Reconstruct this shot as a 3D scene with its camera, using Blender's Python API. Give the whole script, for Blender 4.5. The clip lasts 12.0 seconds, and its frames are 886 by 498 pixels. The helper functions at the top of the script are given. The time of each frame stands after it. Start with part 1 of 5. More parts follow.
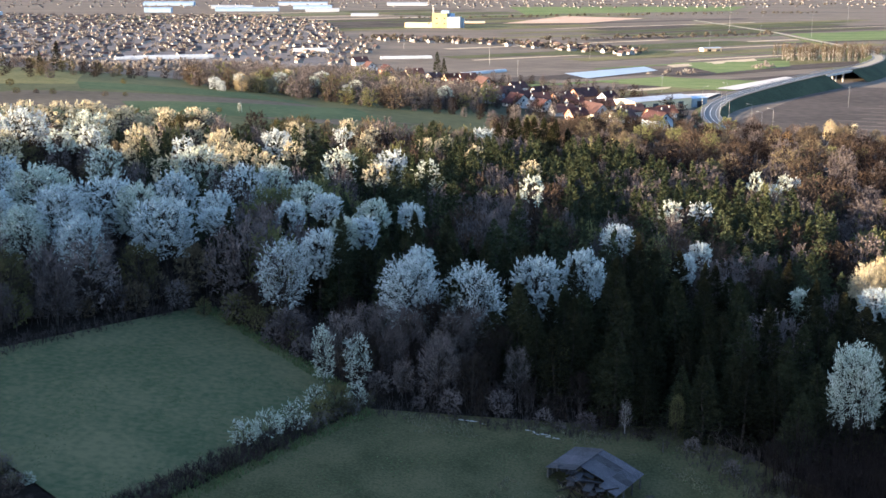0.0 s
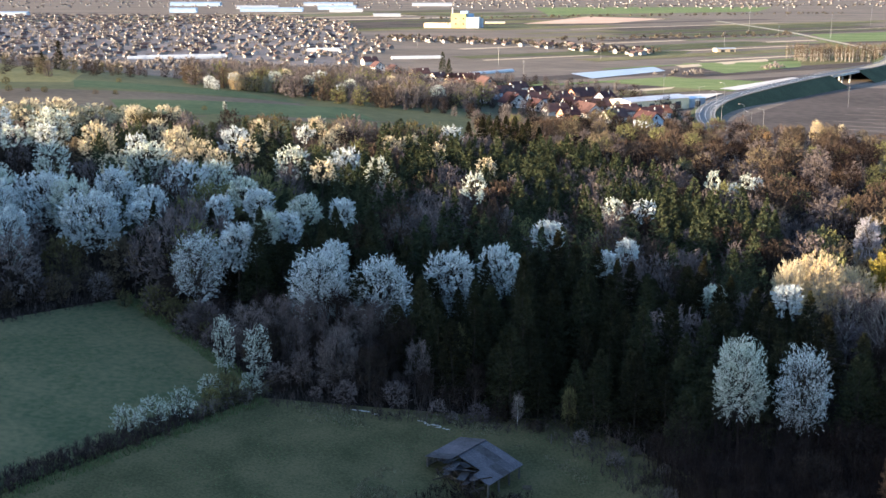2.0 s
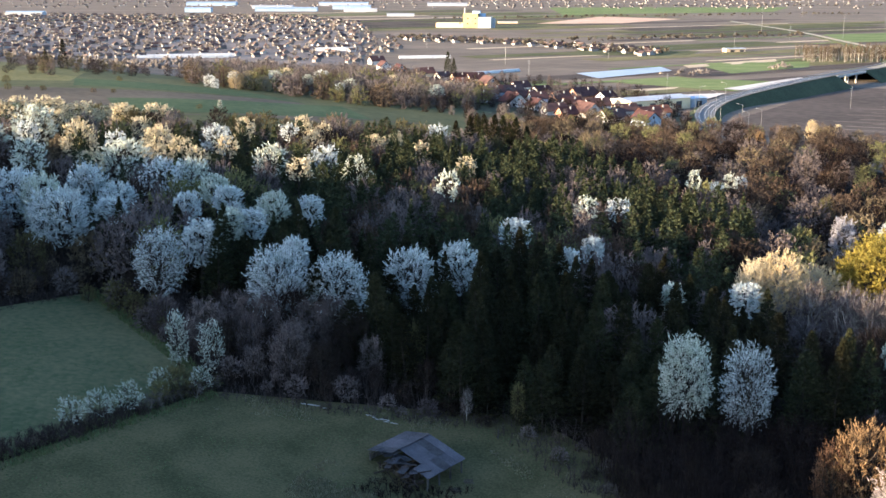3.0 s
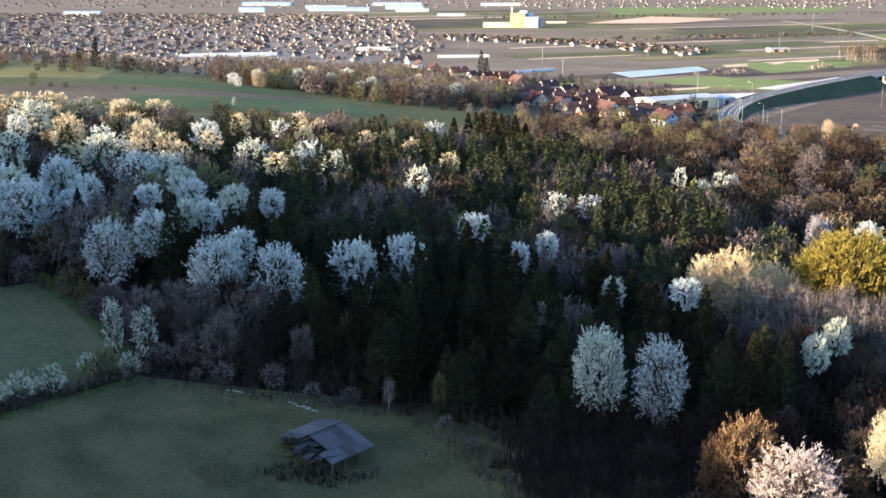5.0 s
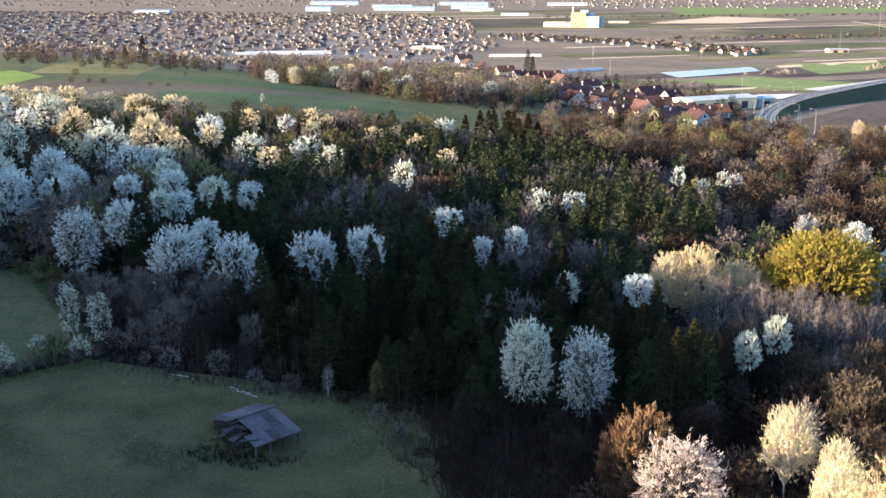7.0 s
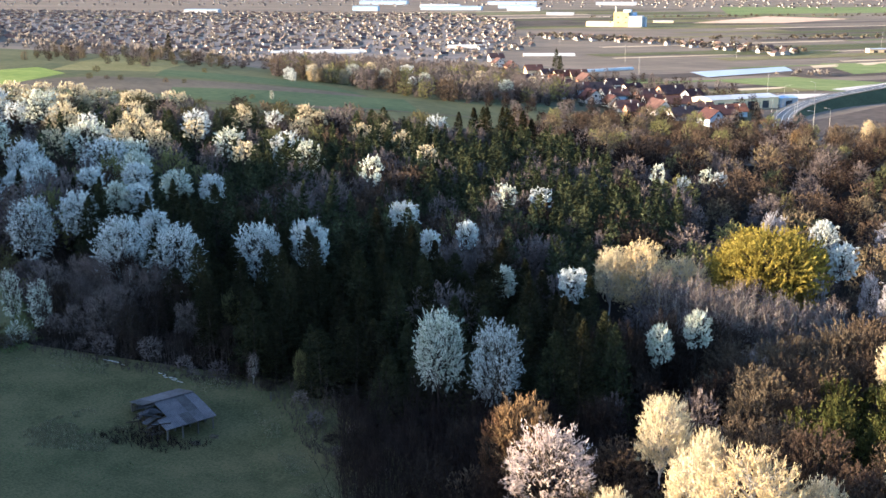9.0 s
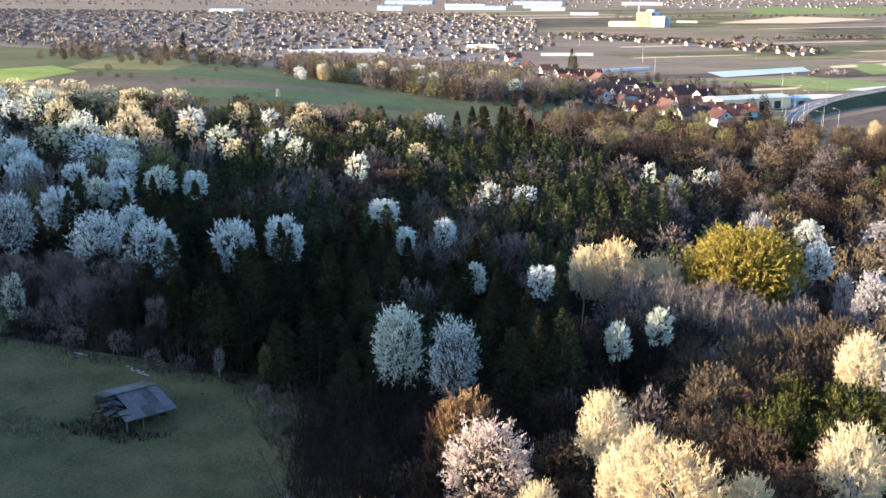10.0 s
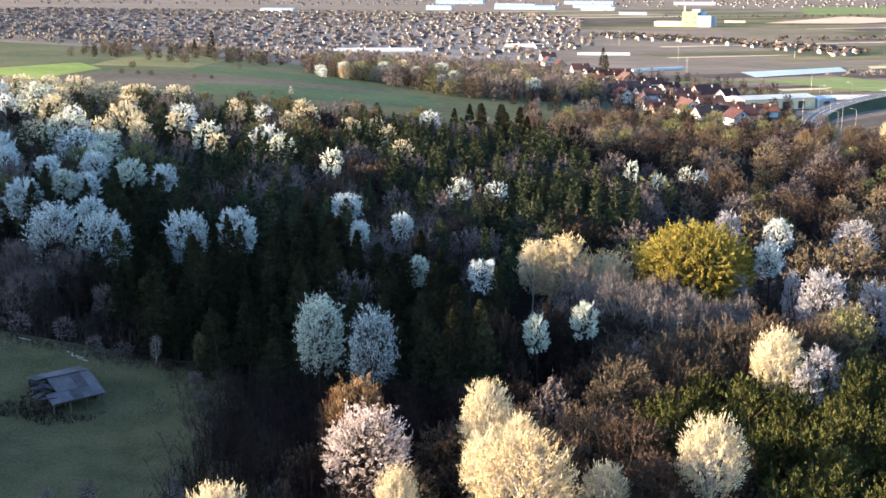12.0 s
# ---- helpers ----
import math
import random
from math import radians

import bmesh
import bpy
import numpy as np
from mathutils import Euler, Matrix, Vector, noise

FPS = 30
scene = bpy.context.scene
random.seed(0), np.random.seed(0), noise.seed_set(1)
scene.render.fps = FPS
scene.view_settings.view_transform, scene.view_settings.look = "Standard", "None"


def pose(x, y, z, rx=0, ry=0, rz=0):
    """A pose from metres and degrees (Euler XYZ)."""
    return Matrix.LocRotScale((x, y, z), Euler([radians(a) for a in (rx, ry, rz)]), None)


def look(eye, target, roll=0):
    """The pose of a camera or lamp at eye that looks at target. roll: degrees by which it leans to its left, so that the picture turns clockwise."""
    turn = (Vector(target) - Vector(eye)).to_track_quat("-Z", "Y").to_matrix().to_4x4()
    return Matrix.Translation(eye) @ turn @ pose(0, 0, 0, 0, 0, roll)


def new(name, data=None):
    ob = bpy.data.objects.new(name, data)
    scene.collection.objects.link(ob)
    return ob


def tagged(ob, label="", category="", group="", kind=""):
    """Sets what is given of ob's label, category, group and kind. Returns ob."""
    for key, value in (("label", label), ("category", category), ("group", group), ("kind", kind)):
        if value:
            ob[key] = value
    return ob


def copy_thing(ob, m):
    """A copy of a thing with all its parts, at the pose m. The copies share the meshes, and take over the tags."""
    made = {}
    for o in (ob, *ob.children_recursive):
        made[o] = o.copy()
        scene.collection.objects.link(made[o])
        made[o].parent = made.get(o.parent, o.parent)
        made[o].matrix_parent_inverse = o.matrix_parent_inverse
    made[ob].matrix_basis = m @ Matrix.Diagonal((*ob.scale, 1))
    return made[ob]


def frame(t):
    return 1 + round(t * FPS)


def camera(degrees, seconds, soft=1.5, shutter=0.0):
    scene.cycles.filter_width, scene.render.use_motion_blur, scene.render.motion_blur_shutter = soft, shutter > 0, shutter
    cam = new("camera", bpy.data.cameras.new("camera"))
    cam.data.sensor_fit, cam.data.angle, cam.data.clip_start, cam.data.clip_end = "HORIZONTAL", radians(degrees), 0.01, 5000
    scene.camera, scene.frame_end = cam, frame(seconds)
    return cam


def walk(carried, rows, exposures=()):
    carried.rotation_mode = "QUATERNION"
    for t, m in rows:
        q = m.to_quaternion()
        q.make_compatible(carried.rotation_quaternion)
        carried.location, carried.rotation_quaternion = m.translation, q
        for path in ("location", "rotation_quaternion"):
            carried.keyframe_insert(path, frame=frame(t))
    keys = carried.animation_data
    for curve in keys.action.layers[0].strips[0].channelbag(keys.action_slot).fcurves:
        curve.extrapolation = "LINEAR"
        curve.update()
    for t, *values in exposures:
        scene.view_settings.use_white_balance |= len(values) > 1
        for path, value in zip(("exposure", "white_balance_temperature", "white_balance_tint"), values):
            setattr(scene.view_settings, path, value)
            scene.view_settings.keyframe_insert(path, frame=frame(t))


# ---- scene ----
cam = camera(42.0, 12.0, soft=1.55)
# seconds, x, y, z, yaw, pitch, roll
PATH = [
    (0, 0.01, 0.00, 54.01, 0.40, -13.34, 0.07),
    (0.5, 3.89, -0.52, 53.97, 0.72, -13.33, 0.08),
    (1, 7.97, -1.07, 53.90, 1.11, -13.32, 0.07),
    (1.5, 11.85, -1.64, 53.81, 1.51, -13.31, 0.03),
    (2, 16.04, -2.12, 53.74, 2.00, -13.31, 0.05),
    (2.5, 20.05, -2.55, 53.65, 2.46, -13.31, 0.04),
    (3, 24.17, -2.93, 53.53, 2.92, -13.31, 0.08),
    (5, 40.56, -3.96, 53.02, 5.92, -13.30, -0.03),
    (5.5, 44.51, -4.14, 52.91, 6.79, -13.30, 0.07),
    (6, 48.79, -4.37, 52.93, 7.72, -13.31, -0.01),
    (6.5, 52.70, -4.44, 52.79, 8.57, -13.31, -0.03),
    (7, 56.85, -4.41, 52.66, 9.53, -13.31, -0.00),
    (9, 73.35, -3.72, 52.19, 12.27, -13.32, -0.03),
    (9.5, 77.30, -3.36, 52.10, 12.92, -13.32, -0.01),
    (10, 81.49, -2.97, 51.98, 13.69, -13.32, -0.01),
    (10.5, 85.47, -2.53, 51.86, 14.39, -13.32, -0.04),
    (11, 89.66, -2.09, 51.77, 14.92, -13.32, -0.02),
    (11.5, 93.49, -1.57, 51.67, 15.37, -13.32, -0.03),
    (12, 97.61, -1.04, 51.58, 16.53, -13.33, -0.01),
]
walk(cam, [(t, pose(x, y, z, 90 + pitch, 0, yaw) @ pose(0, 0, 0, 0, 0, roll)) for t, x, y, z, yaw, pitch, roll in PATH],
     exposures=[(0, 2.52, 5080, 11.5), (6, 2.62, 5080, 11), (12, 2.78, 5080, 11)])

# ---- light: low evening sun over a ridge, clear sky ----
SUN_ELEVATION = 11.0
SUN_WAY = Vector((-0.92, -0.39, 0)).normalized()
world = bpy.data.worlds.new("evening_sky")
scene.world = world
world.use_nodes = True
wn = world.node_tree
sky = wn.nodes.new("ShaderNodeTexSky")
sky.sky_type, sky.sun_disc = "NISHITA", False
sky.sun_elevation = radians(SUN_ELEVATION)
sky.sun_rotation = math.atan2(SUN_WAY.x, SUN_WAY.y)
sky.air_density, sky.dust_density, sky.ozone_density, sky.altitude = 1.0, 1.4, 1.0, 200
wn.links.new(sky.outputs[0], wn.nodes["Background"].inputs[0])
wn.nodes["Background"].inputs[1].default_value = 0.085
sun = new("sun", bpy.data.lights.new("sun", "SUN"))
sun.data.energy, sun.data.angle, sun.data.color = 5.0, radians(0.6), (1.0, 0.67, 0.33)
sun.matrix_world = look((0, 0, 300), Vector((0, 0, 300)) - (SUN_WAY + Vector((0, 0, math.tan(radians(SUN_ELEVATION))))))


# ---- materials ----
def material(name, dark, light, scale=1.0, fine=12.0, rough=0.85, bump=0.0, vary=0.0, island=False, metal=0.0, through_light=0.0, stretch=None, speck=0.0):
    """Two-scale mottled surface. vary: brightness change from piece to piece."""
    m = bpy.data.materials.new(name)
    m.use_nodes = True
    n, l = m.node_tree.nodes, m.node_tree.links
    bsdf = n["Principled BSDF"]
    bsdf.inputs["Roughness"].default_value = rough
    bsdf.inputs["Metallic"].default_value = metal
    bsdf.inputs["Specular IOR Level"].default_value = 0.04 if rough >= 0.8 else 0.3
    geo = n.new("ShaderNodeNewGeometry")
    place = geo.outputs["Position"]
    if stretch:
        mp = n.new("ShaderNodeMapping")
        mp.inputs["Scale"].default_value, mp.inputs["Rotation"].default_value = stretch[:3], (0, 0, radians(stretch[3]))
        l.new(place, mp.inputs["Vector"])
        place = mp.outputs[0]
    mix = n.new("ShaderNodeMix")
    mix.data_type = "RGBA"
    mix.inputs[6].default_value, mix.inputs[7].default_value = (*dark, 1), (*light, 1)
    a, b = n.new("ShaderNodeTexNoise"), n.new("ShaderNodeTexNoise")
    a.inputs["Scale"].default_value, b.inputs["Scale"].default_value = 1 / scale, fine / scale
    a.inputs["Detail"].default_value, b.inputs["Detail"].default_value = 4, 3
    both = n.new("ShaderNodeMath")
    both.operation = "ADD"
    l.new(place, a.inputs["Vector"]), l.new(place, b.inputs["Vector"])
    l.new(a.outputs[0], both.inputs[0]), l.new(b.outputs[0], both.inputs[1])
    ramp = n.new("ShaderNodeMapRange")
    ramp.inputs[1].default_value, ramp.inputs[2].default_value = 0.72, 1.28
    l.new(both.outputs[0], ramp.inputs[0]), l.new(ramp.outputs[0], mix.inputs[0])
    colour = mix.outputs[2]
    if vary:
        one = n.new("ShaderNodeObjectInfo").outputs["Random"] if not island else geo.outputs["Random Per Island"]
        span = n.new("ShaderNodeMapRange")
        span.inputs[3].default_value, span.inputs[4].default_value = 1 - vary, 1 + vary
        hsv = n.new("ShaderNodeHueSaturation")
        hue = n.new("ShaderNodeMapRange")
        hue.inputs[3].default_value, hue.inputs[4].default_value = 0.5 - vary * 0.05, 0.5 + vary * 0.05
        l.new(one, span.inputs[0]), l.new(one, hue.inputs[0])
        l.new(span.outputs[0], hsv.inputs["Value"]), l.new(hue.outputs[0], hsv.inputs["Hue"])
        l.new(colour, hsv.inputs["Color"])
        colour = hsv.outputs[0]
    if speck:
        span2 = n.new("ShaderNodeMapRange")
        span2.inputs[3].default_value, span2.inputs[4].default_value = 1 - speck, 1 + speck
        hsv2 = n.new("ShaderNodeHueSaturation")
        l.new(geo.outputs["Random Per Island"], span2.inputs[0]), l.new(span2.outputs[0], hsv2.inputs["Value"]), l.new(colour, hsv2.inputs["Color"])
        colour = hsv2.outputs[0]
    l.new(colour, bsdf.inputs["Base Color"])
    if bump:
        bp = n.new("ShaderNodeBump")
        bp.inputs["Strength"].default_value, bp.inputs["Distance"].default_value = 0.6, bump
        l.new(b.outputs[0], bp.inputs["Height"]), l.new(bp.outputs[0], bsdf.inputs["Normal"])
    if through_light:
        tr, ms = n.new("ShaderNodeBsdfTranslucent"), n.new("ShaderNodeMixShader")
        ms.inputs[0].default_value = through_light
        l.new(colour, tr.inputs[0]), l.new(bsdf.outputs[0], ms.inputs[1]), l.new(tr.outputs[0], ms.inputs[2])
        l.new(ms.outputs[0], n["Material Output"].inputs[0])
    return m


SOIL = material("tilled_soil", (0.105, 0.09, 0.074), (0.19, 0.157, 0.126), 60, 14, 0.95, 0.1, stretch=(0.25, 1, 1, 35))
# Litter colour cut to near black to carry the shade under trees.
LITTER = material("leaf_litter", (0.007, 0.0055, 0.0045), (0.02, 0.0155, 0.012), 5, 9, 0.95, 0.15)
MEADOW = material("meadow_grass", (0.058, 0.072, 0.034), (0.131, 0.12, 0.061), 11, 14, 0.9, 0.015)
MEADOW_DULL = material("grazed_grass", (0.044, 0.047, 0.0205), (0.112, 0.097, 0.047), 6, 22, 0.9, 0.015)
GREEN = material("young_wheat", (0.09, 0.125, 0.045), (0.185, 0.215, 0.085), 22, 9, 0.9, stretch=(0.3, 1, 1, 35))
HILL_GREEN = material("hill_grass", (0.06, 0.07, 0.035), (0.115, 0.112, 0.055), 40, 12, 0.9)
HILL_BROWN = material("hill_stubble", (0.075, 0.064, 0.05), (0.13, 0.108, 0.078), 30, 12, 0.9)
HILL_BRIGHT = material("hill_wheat", (0.14, 0.19, 0.045), (0.24, 0.28, 0.075), 40, 12, 0.9)
PALE = material("dry_stubble", (0.38, 0.30, 0.20), (0.5, 0.42, 0.3), 40, 15, 0.9)
PEACH = material("reed_stubble", (0.42, 0.28, 0.2), (0.55, 0.4, 0.3), 60, 12, 0.9)
FOIL = material("field_foil", (0.24, 0.28, 0.33), (0.36, 0.4, 0.45), 20, 12, 0.45)
GRAVEL = material("white_gravel", (0.42, 0.39, 0.36), (0.6, 0.56, 0.52), 6, 12, 0.9)
SHOULDER = material("road_shoulder_gravel", (0.12, 0.115, 0.11), (0.2, 0.19, 0.18), 5, 12, 0.9)
ASPHALT = material("asphalt", (0.055, 0.06, 0.065), (0.085, 0.09, 0.1), 6, 20, 0.7)
PAINT = material("road_paint", (0.6, 0.6, 0.58), (0.8, 0.8, 0.78), 2, 10, 0.7)
BANK = material("embankment_grass", (0.034, 0.042, 0.024), (0.07, 0.078, 0.044), 12, 14, 0.9)
CONCRETE = material("concrete", (0.3, 0.29, 0.27), (0.45, 0.43, 0.4), 4, 12, 0.85)
STEEL = material("galvanised_steel", (0.16, 0.165, 0.17), (0.24, 0.24, 0.245), 1, 10, 0.5, metal=0.6)
BLOSSOM = material("cherry_blossom", (0.39, 0.42, 0.405), (0.67, 0.7, 0.675), 1.6, 6, 0.8, vary=0.22, island=True, through_light=0.4)
BLOSSOM_GREEN = material("blossom_with_leaf", (0.36, 0.4, 0.31), (0.66, 0.67, 0.59), 1.2, 6, 0.8, vary=0.22, island=True, through_light=0.4)
BLOSSOM_PINK = material("pink_blossom", (0.34, 0.28, 0.26), (0.66, 0.57, 0.53), 1.2, 6, 0.8, vary=0.25, island=True, through_light=0.4)
# Bud colour carries the yellow of the evening sun.
CREAM = material("opening_buds", (0.37, 0.285, 0.15), (0.64, 0.53, 0.31), 1.5, 6, 0.8, vary=0.18, island=True, through_light=0.4)
# Blossom copy dimmed and blued: stands in for shade on right-hand cherries.
BLOSSOM_SHADE = material("shaded_blossom", (0.24, 0.23, 0.25), (0.42, 0.405, 0.43), 1.5, 6, 0.8, vary=0.1, speck=0.3, through_light=0.3)
RUSSET = material("russet_twig_tips", (0.049, 0.036, 0.026), (0.122, 0.09, 0.062), 2.2, 5, 0.9, vary=0.35, speck=0.14, through_light=0.2)
MAUVE = material("mauve_twig_tips", (0.07, 0.057, 0.055), (0.165, 0.138, 0.13), 2.2, 5, 0.9, vary=0.3, speck=0.14, through_light=0.15)
BEIGE = material("beige_bud_tips", (0.068, 0.052, 0.035), (0.144, 0.111, 0.073), 2.2, 5, 0.9, vary=0.3, speck=0.14, through_light=0.2)
OLIVE = material("olive_bud_tips", (0.07, 0.066, 0.03), (0.16, 0.148, 0.066), 2.2, 5, 0.9, vary=0.3, speck=0.14, through_light=0.25)
# Twig tone lowered far to hold the deep shade inside the wood.
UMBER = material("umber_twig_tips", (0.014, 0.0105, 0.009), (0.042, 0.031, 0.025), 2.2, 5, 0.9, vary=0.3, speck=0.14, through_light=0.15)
# Brush in two tones: near-black carries deep shade, grey-brown the lighter slope.
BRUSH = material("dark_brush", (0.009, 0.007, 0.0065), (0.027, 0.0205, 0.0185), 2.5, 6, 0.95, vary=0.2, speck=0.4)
BRUSH_GREY = material("grey_brown_brush", (0.022, 0.0175, 0.0165), (0.066, 0.053, 0.048), 2.5, 6, 0.95, vary=0.2, speck=0.3)
# Sunlit copy of the cherry blossom, evening yellow put into the colour.
SUNLIT_CREAM = material("cream_blossom", (0.41, 0.345, 0.21), (0.68, 0.6, 0.41), 1.5, 6, 0.8, vary=0.22, island=True, through_light=0.4)
BARK = material("bark", (0.02, 0.0165, 0.014), (0.052, 0.043, 0.036), 0.7, 10, 0.9, 0.02, vary=0.2)
PALE_BARK = material("pale_bark", (0.26, 0.24, 0.21), (0.42, 0.39, 0.35), 0.8, 8, 0.85, vary=0.1)
TWIG = material("bare_twigs", (0.038, 0.029, 0.026), (0.1, 0.075, 0.062), 2.5, 6, 0.9, vary=0.4, speck=0.35)
TWIG_GREY = material("grey_twigs", (0.085, 0.074, 0.07), (0.19, 0.166, 0.154), 2.5, 6, 0.9, vary=0.2, speck=0.15)
# Russet buds made golden to carry the low sun on them.
BUD_BROWN = material("russet_buds", (0.1, 0.062, 0.034), (0.21, 0.13, 0.07), 3, 5, 0.85, vary=0.35, speck=0.35, through_light=0.25)
BUD_OLIVE = material("olive_leaf", (0.075, 0.07, 0.032), (0.16, 0.145, 0.06), 3, 5, 0.85, vary=0.3, speck=0.3, through_light=0.4)
BUD_YELLOW = material("yellow_leaf", (0.15, 0.122, 0.022), (0.3, 0.245, 0.05), 2, 5, 0.8, vary=0.16, island=True, through_light=0.35)
NEEDLE_BROWN = material("olive_brown_needles", (0.014, 0.0145, 0.0075), (0.046, 0.043, 0.022), 1.5, 7, 0.8, vary=0.35, speck=0.4, through_light=0.1)
NEEDLE = material("spruce_needles", (0.0115, 0.013, 0.0065), (0.04, 0.04, 0.0195), 1.5, 7, 0.8, vary=0.5, speck=0.35, through_light=0.1)
# Pine colours mix sunlit yellow tips and shaded needles at random.
PINE = material("pine_needles", (0.013, 0.017, 0.006), (0.08, 0.08, 0.023), 1.2, 7, 0.8, vary=0.45, island=True, through_light=0.15)
WALL_WHITE = material("white_render", (0.45, 0.42, 0.38), (0.66, 0.63, 0.58), 3, 8, 0.9, vary=0.08)
WALL_CREAM = material("cream_render", (0.60, 0.46, 0.28), (0.72, 0.58, 0.38), 3, 8, 0.9, vary=0.1)
WALL_ORANGE = material("orange_render", (0.42, 0.23, 0.14), (0.55, 0.32, 0.2), 3, 8, 0.9, vary=0.1)
WALL_BLUE = material("grey_blue_render", (0.36, 0.42, 0.5), (0.5, 0.56, 0.64), 3, 8, 0.9, vary=0.1)
TILE_DARK = material("dark_roof_tiles", (0.05, 0.03, 0.03), (0.1, 0.055, 0.05), 2, 10, 0.8, 0.03, vary=0.3)
TILE_RED = material("red_roof_tiles", (0.095, 0.042, 0.032), (0.18, 0.078, 0.055), 2, 10, 0.8, 0.03, vary=0.25)
FAR_WALL = material("far_walls", (0.18, 0.172, 0.165), (0.35, 0.335, 0.32), 22, 4, 0.9, vary=0.4, island=True)
FAR_ROOF = material("far_roofs", (0.06, 0.046, 0.043), (0.125, 0.088, 0.078), 30, 4, 0.85, vary=0.4, island=True)
GLASS = material("window_glass", (0.03, 0.035, 0.045), (0.06, 0.065, 0.08), 2, 6, 0.15)
SHEET = material("corrugated_sheet", (0.05, 0.049, 0.057), (0.108, 0.105, 0.118), 1.5, 8, 0.6, 0.01, vary=0.18, metal=0.2)
SHEET_OLD = material("worn_sheet", (0.03, 0.029, 0.032), (0.078, 0.074, 0.08), 0.8, 8, 0.75, 0.02, vary=0.3)
PLANK = material("weathered_planks", (0.055, 0.05, 0.047), (0.125, 0.115, 0.105), 0.6, 12, 0.9, 0.01, vary=0.3, stretch=(4, 4, 0.4, 0))
PLASTIC = material("greenhouse_film", (0.42, 0.42, 0.41), (0.55, 0.55, 0.53), 8, 8, 0.5)
HALL_WHITE = material("hall_cladding", (0.3, 0.32, 0.35), (0.42, 0.44, 0.47), 10, 8, 0.6, vary=0.06)
HALL_BLUE = material("hall_blue_cladding", (0.22, 0.31, 0.43), (0.32, 0.41, 0.53), 10, 8, 0.6)
YELLOW_CLAD = material("yellow_cladding", (0.42, 0.31, 0.11), (0.56, 0.44, 0.19), 10, 8, 0.7)
RUBBLE = material("pale_rubble", (0.26, 0.245, 0.22), (0.42, 0.4, 0.37), 0.4, 8, 0.9, 0.03, vary=0.15)


# ---- shape of the land ----
def land(x, y):
    """Height of the ground: a wooded spur that falls to the plain, and a ridge towards the sun."""
    x, y = np.asarray(x, float), np.asarray(y, float)
    y0 = 500 + np.maximum(0, -50 - x) * 0.8
    spur = 22 / (1 + np.exp(np.clip((x + 10) / 42, -50, 50))) / (1 + np.exp(np.clip((y - y0) / 60, -50, 50)))
    across, along = (x + 276) * 0.92 + (y - 33) * 0.39, (x + 276) * -0.39 + (y - 33) * 0.92
    # Unseen crest, bumped and tapered to place shade on the trees.
    crest = 63.5 + 0.7 * np.exp(-(((along + 45) / 7) ** 2)) - 0.35 * np.maximum(0, -48 - along) - 0.15 * np.maximum(0, along - 40)
    ridge = np.maximum(crest, 0) * np.exp(-((across / 75) ** 2))
    rise = 6.5 * np.exp(-(((x - 100) / 40) ** 2) - ((y - 88) / 36) ** 2)
    return -5.3 + spur + ridge + rise - 2 * np.exp(-(((x - 22) / 20) ** 2) - ((y - 106) / 14) ** 2)


def ground_z(x, y):
    return float(land(x, y))


# ---- mesh helpers ----
def mesh_from(name, verts, faces, mat, smooth=False):
    me = bpy.data.meshes.new(name)
    me.from_pydata(np.asarray(verts, float).tolist(), [], [list(f) for f in faces] if not isinstance(faces, np.ndarray) else faces.tolist())
    me.materials.append(mat)
    if smooth:
        me.shade_smooth()
    return me


def part(name, me, parent, label="", at=None):
    ob = new(name, me)
    ob.parent = parent
    if at is not None:
        ob.matrix_basis = at
    return tagged(ob, label) if label else ob


def thing(name, m, label, category, group="", kind=""):
    ob = new(name)
    ob.empty_display_size = 0.5
    ob.matrix_basis = m
    return tagged(ob, label, category, group, kind)


def unit(v):
    return v / np.maximum(np.linalg.norm(v, axis=-1, keepdims=True), 1e-9)


def sides(d):
    ref = np.where(np.abs(d[:, 2:3]) > 0.9, [[1.0, 0, 0]], [[0, 0, 1.0]])
    a = unit(np.cross(d, ref))
    return a, np.cross(d, a)


def cones(base, tip, r0, r1=None, n=3):
    """Tapered twigs from base to tip."""
    base, tip = np.atleast_2d(base), np.atleast_2d(tip)
    k = len(base)
    r0 = np.broadcast_to(r0, k).reshape(-1, 1)
    a, b = sides(unit(tip - base))
    rings = []
    for w in range(n):
        c, s = math.cos(2 * math.pi * w / n), math.sin(2 * math.pi * w / n)
        rings.append(base + r0 * (a * c + b * s))
    if r1 is None:
        v = np.stack(rings + [tip], 1)
        f = np.array([[w, (w + 1) % n, n] for w in range(n)])
    else:
        r1 = np.broadcast_to(r1, k).reshape(-1, 1)
        for w in range(n):
            c, s = math.cos(2 * math.pi * w / n), math.sin(2 * math.pi * w / n)
            rings.append(tip + r1 * (a * c + b * s))
        v = np.stack(rings, 1)
        f = np.array([q for w in range(n) for q in ([w, (w + 1) % n, n + (w + 1) % n], [w, n + (w + 1) % n, n + w])])
    m = v.shape[1]
    return v.reshape(-1, 3), (f[None] + (np.arange(k) * m)[:, None, None]).reshape(-1, 3)


